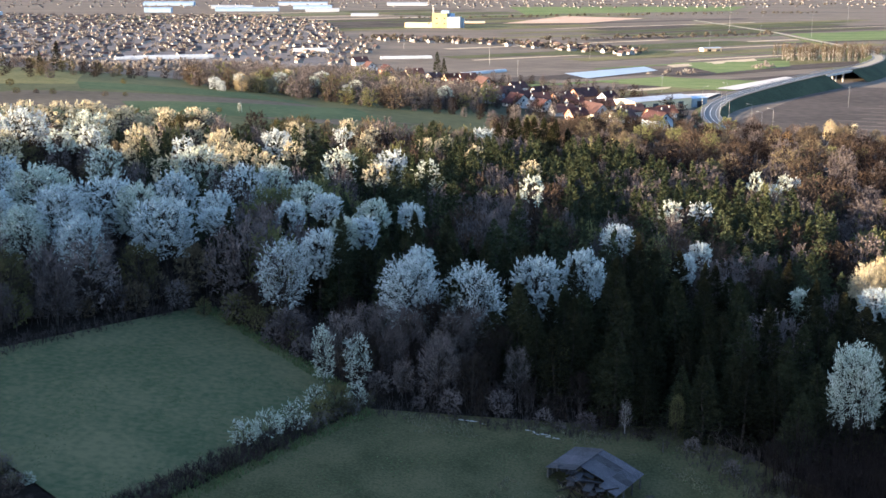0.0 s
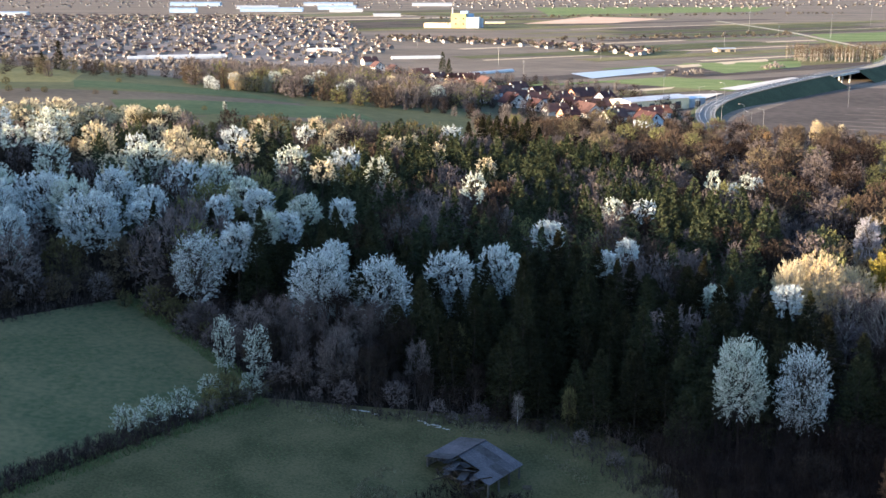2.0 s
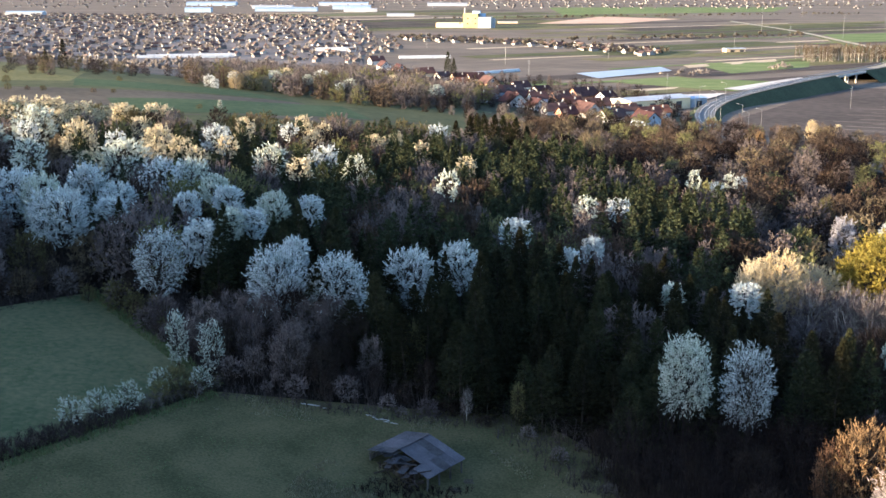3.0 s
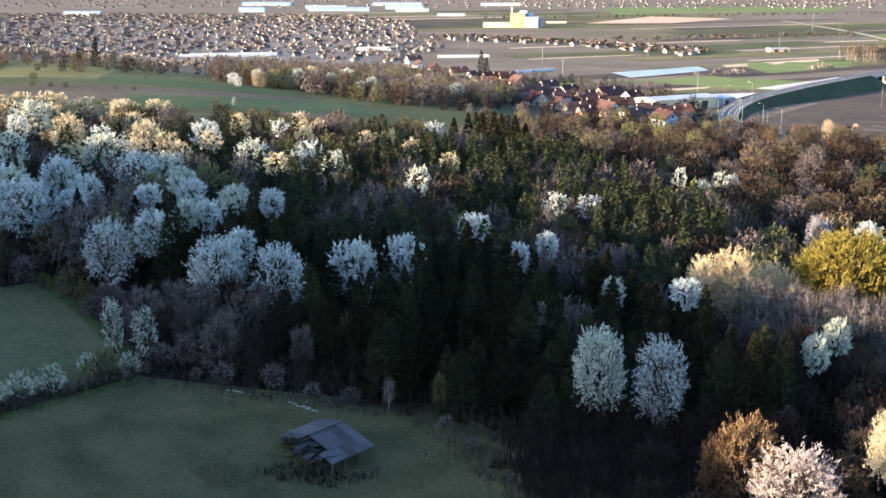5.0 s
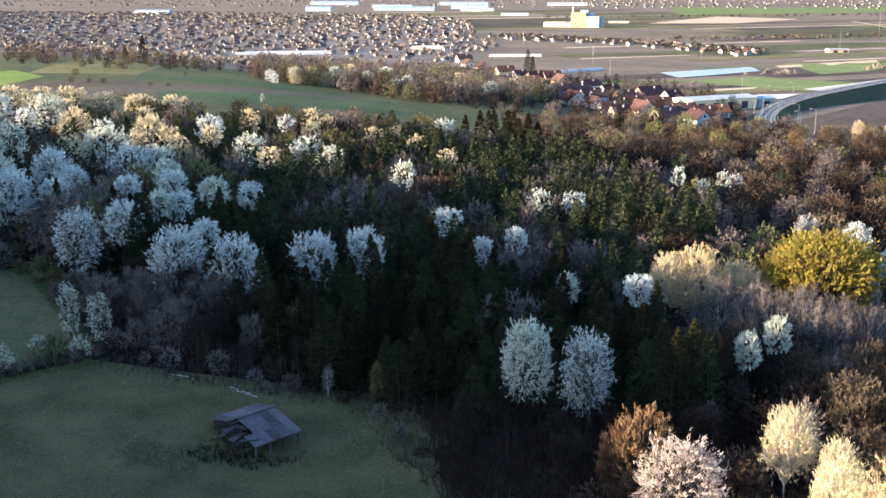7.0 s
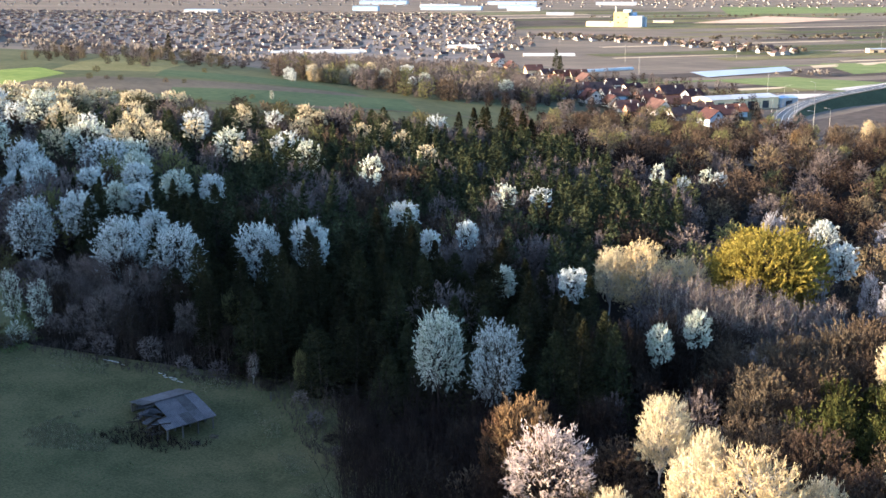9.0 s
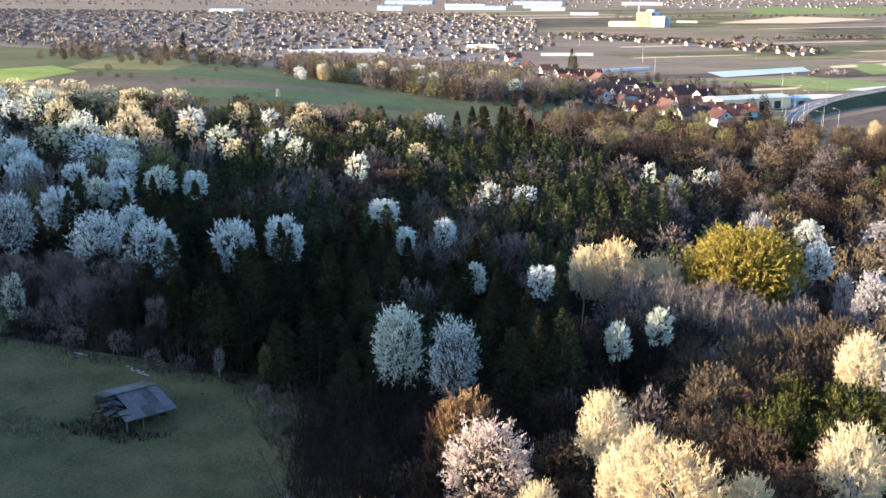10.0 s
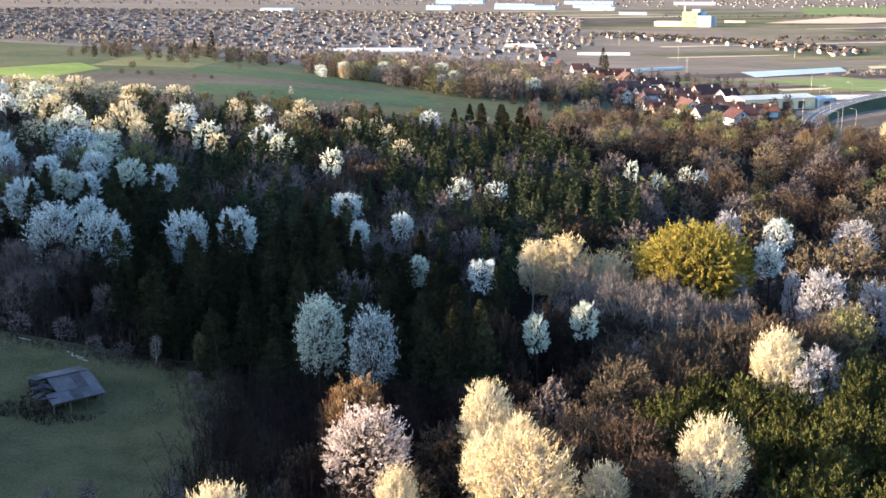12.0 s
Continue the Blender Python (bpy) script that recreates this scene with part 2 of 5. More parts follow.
def sprays(base, d, length, r, bend=0.0):
    """Spindle-shaped tufts: a point, a three-sided belly and a tip that bends upward."""
    k = len(base)
    length, r = np.broadcast_to(length, k).reshape(-1, 1), np.broadcast_to(r, k).reshape(-1, 1)
    a, b = sides(d)
    mid = base + d * length * 0.5
    tip = mid + unit(d + [0, 0, bend]) * length * 0.5
    v = np.stack([base] + [mid + r * (a * math.cos(w) + b * math.sin(w)) for w in (0, 2.094, 4.189)] + [tip], 1)
    f = np.array([[0, 2, 1], [0, 3, 2], [0, 1, 3], [1, 2, 4], [2, 3, 4], [3, 1, 4]])
    return v.reshape(-1, 3), (f[None] + (np.arange(k) * 5)[:, None, None]).reshape(-1, 3)


def blades(base, d, length, r, rng):
    """Single thin leaves or needles: a narrow base turned at random and a tip."""
    k = len(base)
    length, r = np.broadcast_to(length, k).reshape(-1, 1), np.broadcast_to(r, k).reshape(-1, 1)
    a, b = sides(d)
    w = rng.random((k, 1)) * 6.283
    side = (a * np.cos(w) + b * np.sin(w)) * r
    v = np.stack([base - side, base + side, base + d * length], 1)
    return v.reshape(-1, 3), np.arange(k * 3).reshape(-1, 3)


def join(*pieces):
    vs, fs, n = [], [], 0
    for v, f in pieces:
        vs.append(v), fs.append(np.asarray(f) + n)
        n += len(v)
    return np.concatenate(vs), np.concatenate(fs)


def boxes(c, size, turn=0.0):
    """Boxes by centre and size, turned about z."""
    c, size = np.atleast_2d(np.asarray(c, float)), np.atleast_2d(np.asarray(size, float))
    turn = np.broadcast_to(turn, len(c))
    corners = np.array([[x, y, z] for z in (-0.5, 0.5) for y in (-0.5, 0.5) for x in (-0.5, 0.5)])
    v = corners[None] * size[:, None]
    cs, sn = np.cos(turn)[:, None], np.sin(turn)[:, None]
    v = np.stack([v[..., 0] * cs - v[..., 1] * sn, v[..., 0] * sn + v[..., 1] * cs, v[..., 2]], -1) + c[:, None]
    f = np.array([[0, 2, 3, 1], [4, 5, 7, 6], [0, 1, 5, 4], [2, 6, 7, 3], [0, 4, 6, 2], [1, 3, 7, 5]])
    return v.reshape(-1, 3), (f[None] + (np.arange(len(c)) * 8)[:, None, None]).reshape(-1, 4)


# ---- the ground, one sheet to the horizon ----
def warped(lo, hi, centre, n, pull):
    u = np.linspace(np.arcsinh((lo - centre) / pull), np.arcsinh((hi - centre) / pull), n)
    return centre + pull * np.sinh(u)


def sheet(name, xs, ys, lift, mat, label, category):
    gx, gy = np.meshgrid(xs, ys)
    v = np.stack([gx, gy, land(gx, gy) + lift], -1).reshape(-1, 3)
    w, h = len(xs), len(ys)
    i = (np.arange(h - 1)[:, None] * w + np.arange(w - 1)[None]).reshape(-1, 1)
    ob = new(name, mesh_from(name, v, i + np.array([[0, 1, w + 1, w]]), mat, True))
    return tagged(ob, label, category, kind="structure")


sheet("ground", warped(-2800, 2800, -40, 230, 190), warped(-900, 4950, 260, 240, 260), -0.15, SOIL, "brown tilled soil and dry grass of the wide plain", "ground")


def field(name, corners, mat, label, lift=0.06, step=9.0):
    """A patch of farmland laid over the ground between four corners."""
    a, b, c, d = [np.array(p, float) for p in corners]
    nu = int(np.clip(max(np.linalg.norm(b - a), np.linalg.norm(c - d)) / step, 2, 60)) + 1
    nv = int(np.clip(max(np.linalg.norm(d - a), np.linalg.norm(c - b)) / step, 2, 60)) + 1
    u, w = np.meshgrid(np.linspace(0, 1, nu), np.linspace(0, 1, nv))
    u, w = u[..., None], w[..., None]
    p = a * (1 - u) * (1 - w) + b * u * (1 - w) + c * u * w + d * (1 - u) * w
    v = np.concatenate([p, (land(p[..., 0], p[..., 1]) + lift)[..., None]], -1).reshape(-1, 3)
    i = (np.arange(nv - 1)[:, None] * nu + np.arange(nu - 1)[None]).reshape(-1, 1)
    ob = new(name, mesh_from(name, v, i + np.array([[0, 1, nu + 1, nu]]), mat, True))
    return tagged(ob, label, "field", kind="structure")


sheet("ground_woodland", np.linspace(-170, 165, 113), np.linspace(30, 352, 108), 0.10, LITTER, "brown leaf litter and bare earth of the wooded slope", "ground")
field("ground_meadow", [(-62, 118), (-34, 156), (-9.5, 126), (-29.8, 89.5)], MEADOW, "dark green meadow in evening shade beside the wood", 0.2, 3)
field("ground_pasture", [(-33.8, 81), (-9.8, 124.2), (28, 130), (62, 92)], MEADOW_DULL, "patchy grazed pasture round the old shed", 0.2, 3)
field("ground_pasture", [(-33.8, 81), (62, 92), (66, 55), (-40, 50)], MEADOW_DULL, "patchy grazed pasture round the old shed", 0.2, 3)
field("field_hill_grass", [(-330, 262), (-60, 300), (20, 345), (20, 470)], HILL_GREEN, "green hillside grass in broken evening light", 0.12, 6)
field("field_hill_grass", [(-330, 262), (20, 470), (-60, 530), (-360, 560)], HILL_GREEN, "green hillside grass in broken evening light", 0.13, 6)
HILL_OLIVE = material("olive_pasture", (0.11, 0.105, 0.045), (0.20, 0.185, 0.08), 25, 12, 0.9)
HILL_DEEP = material("deep_green_wheat", (0.05, 0.075, 0.036), (0.09, 0.112, 0.054), 30, 12, 0.9)
field("field_hill_wheat", [(-146, 452), (-134, 418), (-50, 428), (-81, 453)], HILL_DEEP, "deep green wheat strip on the hillside", 0.17, 6)
field("field_hill_stubble", [(-175, 345), (-150, 402), (-50, 427), (-34, 366)], HILL_BROWN, "brown tilled strip on the hillside", 0.15, 6)
field("field_hill_wheat", [(-108, 378), (-93, 344), (-20, 390), (-36, 428)], HILL_DEEP, "deep green wheat strip on the hillside", 0.19, 6)
field("field_hill_stubble", [(-36, 428), (-20, 390), (18, 408), (-8, 446)], HILL_GREEN, "dull grass at the foot of the hill", 0.16, 6)
field("field_hill_olive", [(-180, 420), (-142, 437), (-160, 505), (-225, 565)], HILL_OLIVE, "olive pasture on the sunlit hill crest", 0.17, 6)
field("field_hill_bright", [(-158, 352), (-166, 407), (-192, 431), (-205, 372)], HILL_BRIGHT, "bright green sunlit wheat on the hill crest", 0.19, 6)
field("field_hill_track", [(-92, 334), (-70, 352), (-69, 350.5), (-91, 332)], HILL_BROWN, "pale field track behind the wood", 0.22, 6)
field("field_hill_track", [(-40, 380), (-4, 398), (-3, 396), (-39, 378)], HILL_BROWN, "pale field track behind the wood", 0.22, 6)
STRIP_DARK = material("dark_tilled_soil", (0.06, 0.05, 0.044), (0.102, 0.085, 0.073), 50, 12, 0.95)
STRIP_OLIVE = material("olive_fallow", (0.10, 0.095, 0.045), (0.19, 0.17, 0.085), 50, 14, 0.9)
strip_rng = random.Random(19)
fu, fn = np.array([math.cos(0.61), math.sin(0.61)]), np.array([-math.sin(0.61), math.cos(0.61)])
off = 400.0
while off < 1750:
    wide = strip_rng.uniform(12, 34) * (1 if off < 900 else 1.9)
    a = fu * 330 + fn * off
    run = strip_rng.uniform(-60, 60)
    while run < 900:
        length = strip_rng.uniform(120, 420)
        m, lab = strip_rng.choice(((None, ""), (STRIP_DARK, "dark freshly tilled field strip"), (STRIP_DARK, "dark freshly tilled field strip"), (STRIP_OLIVE, "olive fallow field strip"), (HILL_GREEN, "dull green field strip on the plain"), (GREEN, "bright green wheat strip on the plain"), (PALE, "pale dry stubble field strip")))
        p0 = fn * off + fu * (400 + run - off * 0.12)
        if m and (p0[0] > -10 or p0[1] > 1150) and wide > 8:
            w = wide * (0.35 if m in (GREEN, PALE) else 0.94)
            q = [p0, p0 + fu * length, p0 + fu * length + fn * w, p0 + fn * w]
            if not any(80 < c[0] < 330 and 400 < c[1] < 720 and c[1] < 470 + (c[0] - 100) * 1.6 for c in q):
                field("field_strip", [tuple(c) for c in q], m, lab, 0.07, 60)
        run += length + 4
    off += wide + 2
# Dark soil here also paints in the shadow beside the embankment.
field("field_tilled", [(97, 440), (320, 352), (370, 610), (206, 638)], STRIP_DARK, "dark freshly tilled field below the road", 0.06, 20)
for i in range(14):
    a, b = np.array([136.0 + 9 * (i % 3), 434.0]) + i * np.array([4.2, 8.2]), np.array([262.0, 394.0]) + i * np.array([4.2, 8.2])
    field("field_furrow", [tuple(a), tuple(b), tuple(b + [0.9, 1.8]), tuple(a + [0.9, 1.8])], SOIL, "pale furrow in the tilled field", 0.1, 30)
# Town ground colour lightened to stand in for haze over the town.
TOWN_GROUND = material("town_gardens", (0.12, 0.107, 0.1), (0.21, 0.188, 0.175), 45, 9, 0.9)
GARDEN = material("village_gardens", (0.045, 0.042, 0.025), (0.095, 0.085, 0.05), 12, 8, 0.9)
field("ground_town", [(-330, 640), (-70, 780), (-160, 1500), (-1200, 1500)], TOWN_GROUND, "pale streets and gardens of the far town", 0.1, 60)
field("ground_village", [(-25, 448), (95, 405), (104, 570), (0, 685)], GARDEN, "dark garden ground of the village", 0.09, 20)
field("field_green", [(84, 662), (146, 612), (200, 663), (132, 695)], GREEN, "bright green wheat strip on the plain", 0.12, 30)
field("field_green", [(166, 728), (228, 785), (242, 838), (154, 814)], GREEN, "bright green wheat strip on the plain", 0.12, 30)
field("field_green", [(70, 894), (165, 896), (184, 951), (89, 963)], HILL_GREEN, "dull green strip on the plain", 0.12, 30)
field("field_green", [(116, 1840), (483, 2033), (582, 2334), (110, 2268)], GREEN, "wide bright green far field", 0.12, 60)
field("field_green", [(336, 1087), (480, 1150), (540, 1319), (358, 1237)], GREEN, "bright green wheat strip on the plain", 0.12, 40)
field("field_stubble", [(147, 773), (219, 837), (223, 861), (146, 793)], PALE, "pale dry stubble strip", 0.12, 30)
field("field_stubble", [(27, 552), (116, 623), (121, 636), (25, 571)], PALE, "pale dry stubble strip", 0.12, 30)
field("field_reed", [(65, 1490), (175, 1512), (274, 1676), (170, 1765)], PEACH, "peach-coloured dry reed field", 0.12, 50)
field("field_foil", [(70, 721), (80, 685), (132, 745), (129, 778)], FOIL, "field rows covered with pale blue plastic film", 0.3, 30)
field("field_gravel", [(142, 624), (151, 615), (204, 685), (201, 700)], GRAVEL, "white gravel strip beside the new road", 0.4, 30)
field("field_gravel", [(106, 563), (125, 570), (139, 599), (115, 589)], GRAVEL, "white gravel yard behind the hall", 0.4, 30)
field("field_green", [(-30, 560), (60, 640), (50, 690), (-20, 640)], HILL_GREEN, "garden grass behind the village", 0.12, 30)


# ---- trees ----
def crown_lobes(rng, height, width, base, k=15):
    """Centres and radii of the billows that make up a crown."""
    h = height - base
    phi = np.arange(k) * 2.4 + rng.random() * 6 + rng.normal(0, 0.25, k)
    tier = np.linspace(0.22, 0.76, k) + rng.normal(0, 0.04, k)
    reach = width * 0.30 * np.sqrt(np.clip(1 - ((tier - 0.46) / 0.56) ** 2, 0.05, 1)) * (0.85 + 0.3 * rng.random(k))
    c = np.stack([reach * np.cos(phi), reach * np.sin(phi), base + h * tier], -1)
    r = np.stack([width * 0.24 * (0.8 + 0.35 * rng.random(k)), h * 0.235 * (0.8 + 0.3 * rng.random(k))], -1)
    r[-2:] *= 1.12
    return c, np.stack([r[:, 0], r[:, 0], r[:, 1]], -1)


def trunk_piece(rng, height, r):
    zs = np.linspace(-0.4, height, 6)
    path = np.stack([np.cumsum(rng.normal(0, 0.08, 6)), np.cumsum(rng.normal(0, 0.08, 6)), zs], -1)
    path -= [path[1, 0], path[1, 1], 0]
    rad = np.linspace(r * 1.15, r * 0.3, 6)
    return join(*[cones(path[i], path[i + 1], rad[i], rad[i + 1], 5) for i in range(5)])


def limb_pieces(rng, c, base, thick=0.09):
    """Two-piece limbs that leave the trunk low and rise into each billow."""
    z0 = np.maximum(base * 0.6, c[:, 2] - np.hypot(c[:, 0], c[:, 1]) * 1.3 - rng.random(len(c)) * 1.5)
    a = np.stack([0 * z0, 0 * z0, z0], -1)
    m = a * 0.45 + c * 0.55 + np.stack([c[:, 0] * 0.12, c[:, 1] * 0.12, -0.3 + 0 * z0], -1)
    return join(cones(a, m, thick, thick * 0.6), cones(m, c, thick * 0.6, thick * 0.25))


def on_lobes(rng, c, r, n):
    i = rng.integers(0, len(c), n)
    d = unit(rng.normal(0, 1, (n, 3)) + [0, 0, 0.15])
    return i, d


def branched_meshes(seed, height, width, crown, limbs, subs, tufts, size, r, mat, bark=None, up=0.35, loose=0.5, droop=0.62, stem=0.2, hollow=0.34, twigs=True, lumpy=0.16):
    """Tree in bud, flower or bare twig: a trunk, limbs, side branches that end in billows on an uneven egg, and tufts along them."""
    rng = np.random.default_rng(seed)
    base = height - crown
    mid = np.array([0, 0, base + crown * 0.42])
    k = np.arange(limbs)
    dz = 1 - (1 + droop) * (k + 0.5) / limbs
    phi = k * 2.4 + rng.random() * 6.28 + rng.normal(0, 0.22, limbs)
    flat = np.sqrt(np.clip(1 - dz * dz, 0.05, 1))
    d = unit(np.stack([np.cos(phi) * flat, np.sin(phi) * flat, dz], -1) + rng.normal(0, 0.08, (limbs, 3)))
    lobe = 1 + lumpy * (rng.random(limbs) - 0.5)
    axes = np.array([width / 2, width / 2, crown * 0.5])

    def skin(way, f):
        tall = np.where(way[:, 2:] > 0, 1.1, 1.0)
        f = f / (np.hypot(way[:, 0], way[:, 1]) ** 2.6 + np.abs(way[:, 2]) ** 2.6) ** (1 / 2.6)
        return mid + way * axes * np.concatenate([np.ones((len(way), 2)), tall], 1) * f[:, None]

    tip = skin(d, lobe * 0.66)
    z0 = np.clip(tip[:, 2] - np.hypot(tip[:, 0], tip[:, 1]) * 1.2 - rng.random(limbs), base * 0.7, height * 0.8)
    root = np.stack([0 * z0, 0 * z0, z0], -1)
    i = np.repeat(k, subs)
    n = len(i)
    start = root[i] + (tip - root)[i] * rng.uniform(0.55, 1.02, n)[:, None]
    way = unit(d[i] + rng.normal(0, loose, (n, 3)))
    end = skin(way, lobe[i] * rng.uniform(0.8, 1.08, n))
    wood = join(trunk_piece(rng, height * 0.82, stem), cones(root, tip, stem * 0.42, stem * 0.16), *([cones(start, end, 0.035 if height > 6 else 0.02)] if twigs else []))
    j = np.repeat(np.arange(n), tufts)
    m = len(j)
    f = hollow + (1.03 - hollow) * rng.random(m) ** 0.75
    p = start[j] + (end - start)[j] * f[:, None] + rng.normal(0, size * 0.22, (m, 3))
    e = unit(unit(end - start)[j] * 0.9 + rng.normal(0, 0.5, (m, 3)) + [0, 0, up])
    length = size * (0.5 + rng.random(m))
    p = p - e * (length * 0.5)[:, None]
    thick = r * (0.7 + 0.6 * rng.random(m))
    return [("trunk", mesh_from("trunk", *wood, bark or BARK)), ("crown", mesh_from("crown", *blades(p, e, length, thick, rng), mat))]


def bare_meshes(seed, height, width, base, n, mat, bark=BARK, twig_r=0.03, leaf=None, leaves=0, leaf_size=0.3, lobes=11):
    """Leafless or budding tree: trunk, limbs and fine broom-like twigs, with small leaf tufts where it buds."""
    rng = np.random.default_rng(seed)
    c, rad = crown_lobes(rng, height, width, base, lobes)
    wood = join(trunk_piece(rng, height * 0.75, 0.15), limb_pieces(rng, c, base, 0.08))
    i, d = on_lobes(rng, c, rad, n)
    d = unit(d + [0, 0, 0.45])
    p = c[i] + d * rad[i] * (0.0 + 0.55 * rng.random((n, 1))) - [0, 0, 0.3]
    q = c[i] + d * rad[i] * (0.75 + 0.4 * rng.random((n, 1))) + rng.normal(0, 0.12, (n, 3))
    out = [("trunk", mesh_from("trunk", *wood, bark)), ("crown", mesh_from("crown", *cones(p, q, twig_r), mat))]
    if leaves:
        i, d = on_lobes(rng, c, rad, leaves)
        a = c[i] + d * rad[i] * (0.7 + 0.38 * rng.random((leaves, 1)))
        e = unit(d + rng.normal(0, 0.7, (leaves, 3)))
        out.append(("foliage", mesh_from("foliage", *cones(a, a + e * (leaf_size * (0.7 + 0.8 * rng.random(leaves)))[:, None], leaf_size * 0.34), leaf)))
    return out


def conifer_arrays(seed, height, width, tiers, arms, fans, length, r, low=0.08, blunt=0.8, lift=0.1):
    """Conifer: tiers of arms of uneven length that bear flat fans of needle sprays, closing to a soft leader."""
    rng = np.random.default_rng(seed)
    t = np.repeat(np.linspace(0, 1, tiers) ** 0.8, arms)
    n = len(t)
    u = low + (0.985 - low) * t + rng.normal(0, 0.014, n)
    phi = rng.random(n) * 6.283
    ph = rng.random(2) * 6.28
    lump = 0.95 + 0.1 * np.sin(2 * phi + 7 * u + ph[0]) + 0.09 * np.sin(5 * phi - 13 * u + ph[1]) + rng.normal(0, 0.06, n)
    reach = np.clip(width / 2 * np.clip(1 - u, 0.0, 1) ** blunt * np.clip((u - low) / 0.1 + 0.6, 0, 1) * lump, 0.1, None)
    out = np.stack([np.cos(phi), np.sin(phi), 0 * phi], -1)
    root = np.stack([0 * u, 0 * u, u * height], -1)
    rise = lift + 0.75 * u**3
    tip = root + out * reach[:, None] + np.stack([0 * u, 0 * u, reach * rise], -1)
    i = np.repeat(np.arange(n), fans)
    m = len(i)
    f = 0.2 + 0.8 * rng.random(m) ** 0.45
    side = np.stack([-np.sin(phi), np.cos(phi), 0 * phi], -1)[i] * rng.normal(0, 0.3, m)[:, None] * reach[i][:, None]
    p = root[i] + (tip - root)[i] * f[:, None] + side * (0.35 + 0.65 * f)[:, None] + rng.normal(0, 0.07, (m, 3))
    d = unit(out[i] * 0.8 + rng.normal(0, 0.42, (m, 3)) + np.stack([0 * f, 0 * f, 0.12 + 0.95 * u[i] ** 2], -1))
    size = length * (0.6 + 0.8 * rng.random(m)) * (1.1 - 0.45 * u[i])
    p = p - d * (size * 0.5)[:, None]
    return blades(p, d, size, r * (0.7 + 0.6 * rng.random(m)) * (1.1 - 0.5 * u[i]), rng)


def make_tree(name, meshes, label, category, group):
    ob = thing(name, pose(0, 0, -300), label, category, group)
    for n, me in meshes:
        part(n, me, ob)
    return ob


def drop_tree(ob):
    for o in (*ob.children_recursive, ob):
        bpy.data.objects.remove(o)


PLACED = []


def mass(name, kinds, spots, label, category):
    """A wood too large to count, each tree set on the ground and joined by material."""
    ob = thing(name, Matrix(), label, category, kind="stuff")
    heaps = {}
    for x, y, k, s, w, a in spots:
        c, d = math.cos(a) * s * w, math.sin(a) * s * w
        z = ground_z(x, y)
        PLACED.append((x, y, 2.0 * s * w))
        for child in kinds[k].children:
            me = child.data
            if me.name not in ARRAYS:
                v = np.empty(len(me.vertices) * 3)
                me.vertices.foreach_get("co", v)
                f = np.empty(len(me.polygons) * 3, int)
                me.polygons.foreach_get("vertices", f)
                ARRAYS[me.name] = (v.reshape(-1, 3), f.reshape(-1, 3))
            v, f = ARRAYS[me.name]
            part_name = "trunk" if child.name.startswith("trunk") else "crown"
            vs, fs, n = heaps.setdefault((part_name, me.materials[0].name), ([], [], [0]))
            vs.append(np.stack([v[:, 0] * c - v[:, 1] * d + x, v[:, 0] * d + v[:, 1] * c + y, v[:, 2] * s + z], -1))
            fs.append(f + n[0])
            n[0] += len(v)
    for (part_name, mat), (vs, fs, _) in heaps.items():
        part(part_name, mesh_from(part_name, np.concatenate(vs), np.concatenate(fs), bpy.data.materials[mat]), ob)
    return ob


ARRAYS = {}


def plant(kind, x, y, scale=1.0, wide=1.0, label="", sink=0.0):
    rng = random.Random(int(x * 131 + y * 17))
    m = Matrix.LocRotScale((x, y, ground_z(x, y) - sink), Euler((rng.uniform(-0.04, 0.04), rng.uniform(-0.04, 0.04), rng.uniform(0, 6.28))), (scale * wide, scale * wide, scale))
    ob = copy_thing(kind, m)
    PLACED.append((x, y, 2.2 * scale * wide))
    if kind.name.startswith("cherry"):
        PLACED.append((x, y - 2.4, 1.8 * scale * wide))
    return tagged(ob, label) if label else ob


def free(x, y, gap):
    return all((x - a) ** 2 + (y - b) ** 2 > (gap + r * 0.6) ** 2 for a, b, r in PLACED)


def inside(x, y, poly):
    hit, j = False, len(poly) - 1
    for i in range(len(poly)):
        (xi, yi), (xj, yj) = poly[i], poly[j]
        if (yi > y) != (yj > y) and x < (xj - xi) * (y - yi) / (yj - yi) + xi:
            hit = not hit
        j = i
    return hit


def scatter(area, n, gap, seed, xs, ys):
    r, out, grid = random.Random(seed), [], {}
    for _ in range(n):
        x, y = r.uniform(*xs), r.uniform(*ys)
        if not inside(x, y, area) or not free(x, y, gap * 0.35):
            continue
        key = (int(x // gap), int(y // gap))
        if any((x - a) ** 2 + (y - b) ** 2 < gap * gap for i in (-1, 0, 1) for j in (-1, 0, 1) for a, b in grid.get((key[0] + i, key[1] + j), ())):
            continue
        grid.setdefault(key, []).append((x, y))
        out.append((x, y))
    return out


CHERRY_LABEL = "wild cherry tree in full white blossom in the wood"
FLOWERING = "flowering trees in the wood"


def grown(name, label, category, group, *args, **more):
    return make_tree(name, branched_meshes(*args, **more), label, category, group)


# cherry kinds by crown width; each stands 14 m high
CROWNS = {8.0: (8.8, 24, 15, 13), 6.0: (6.8, 18, 13, 12), 4.2: (4.6, 13, 12, 10)}
cherries = {w: [grown("cherry_tree", CHERRY_LABEL, "tree", FLOWERING, 11 + s + int(w * 10), 14, w, c, limbs, subs, tufts, 0.48, 0.09, m)
                for s, m in enumerate((BLOSSOM, BLOSSOM, BLOSSOM_GREEN))] for w, (c, limbs, subs, tufts) in CROWNS.items()}
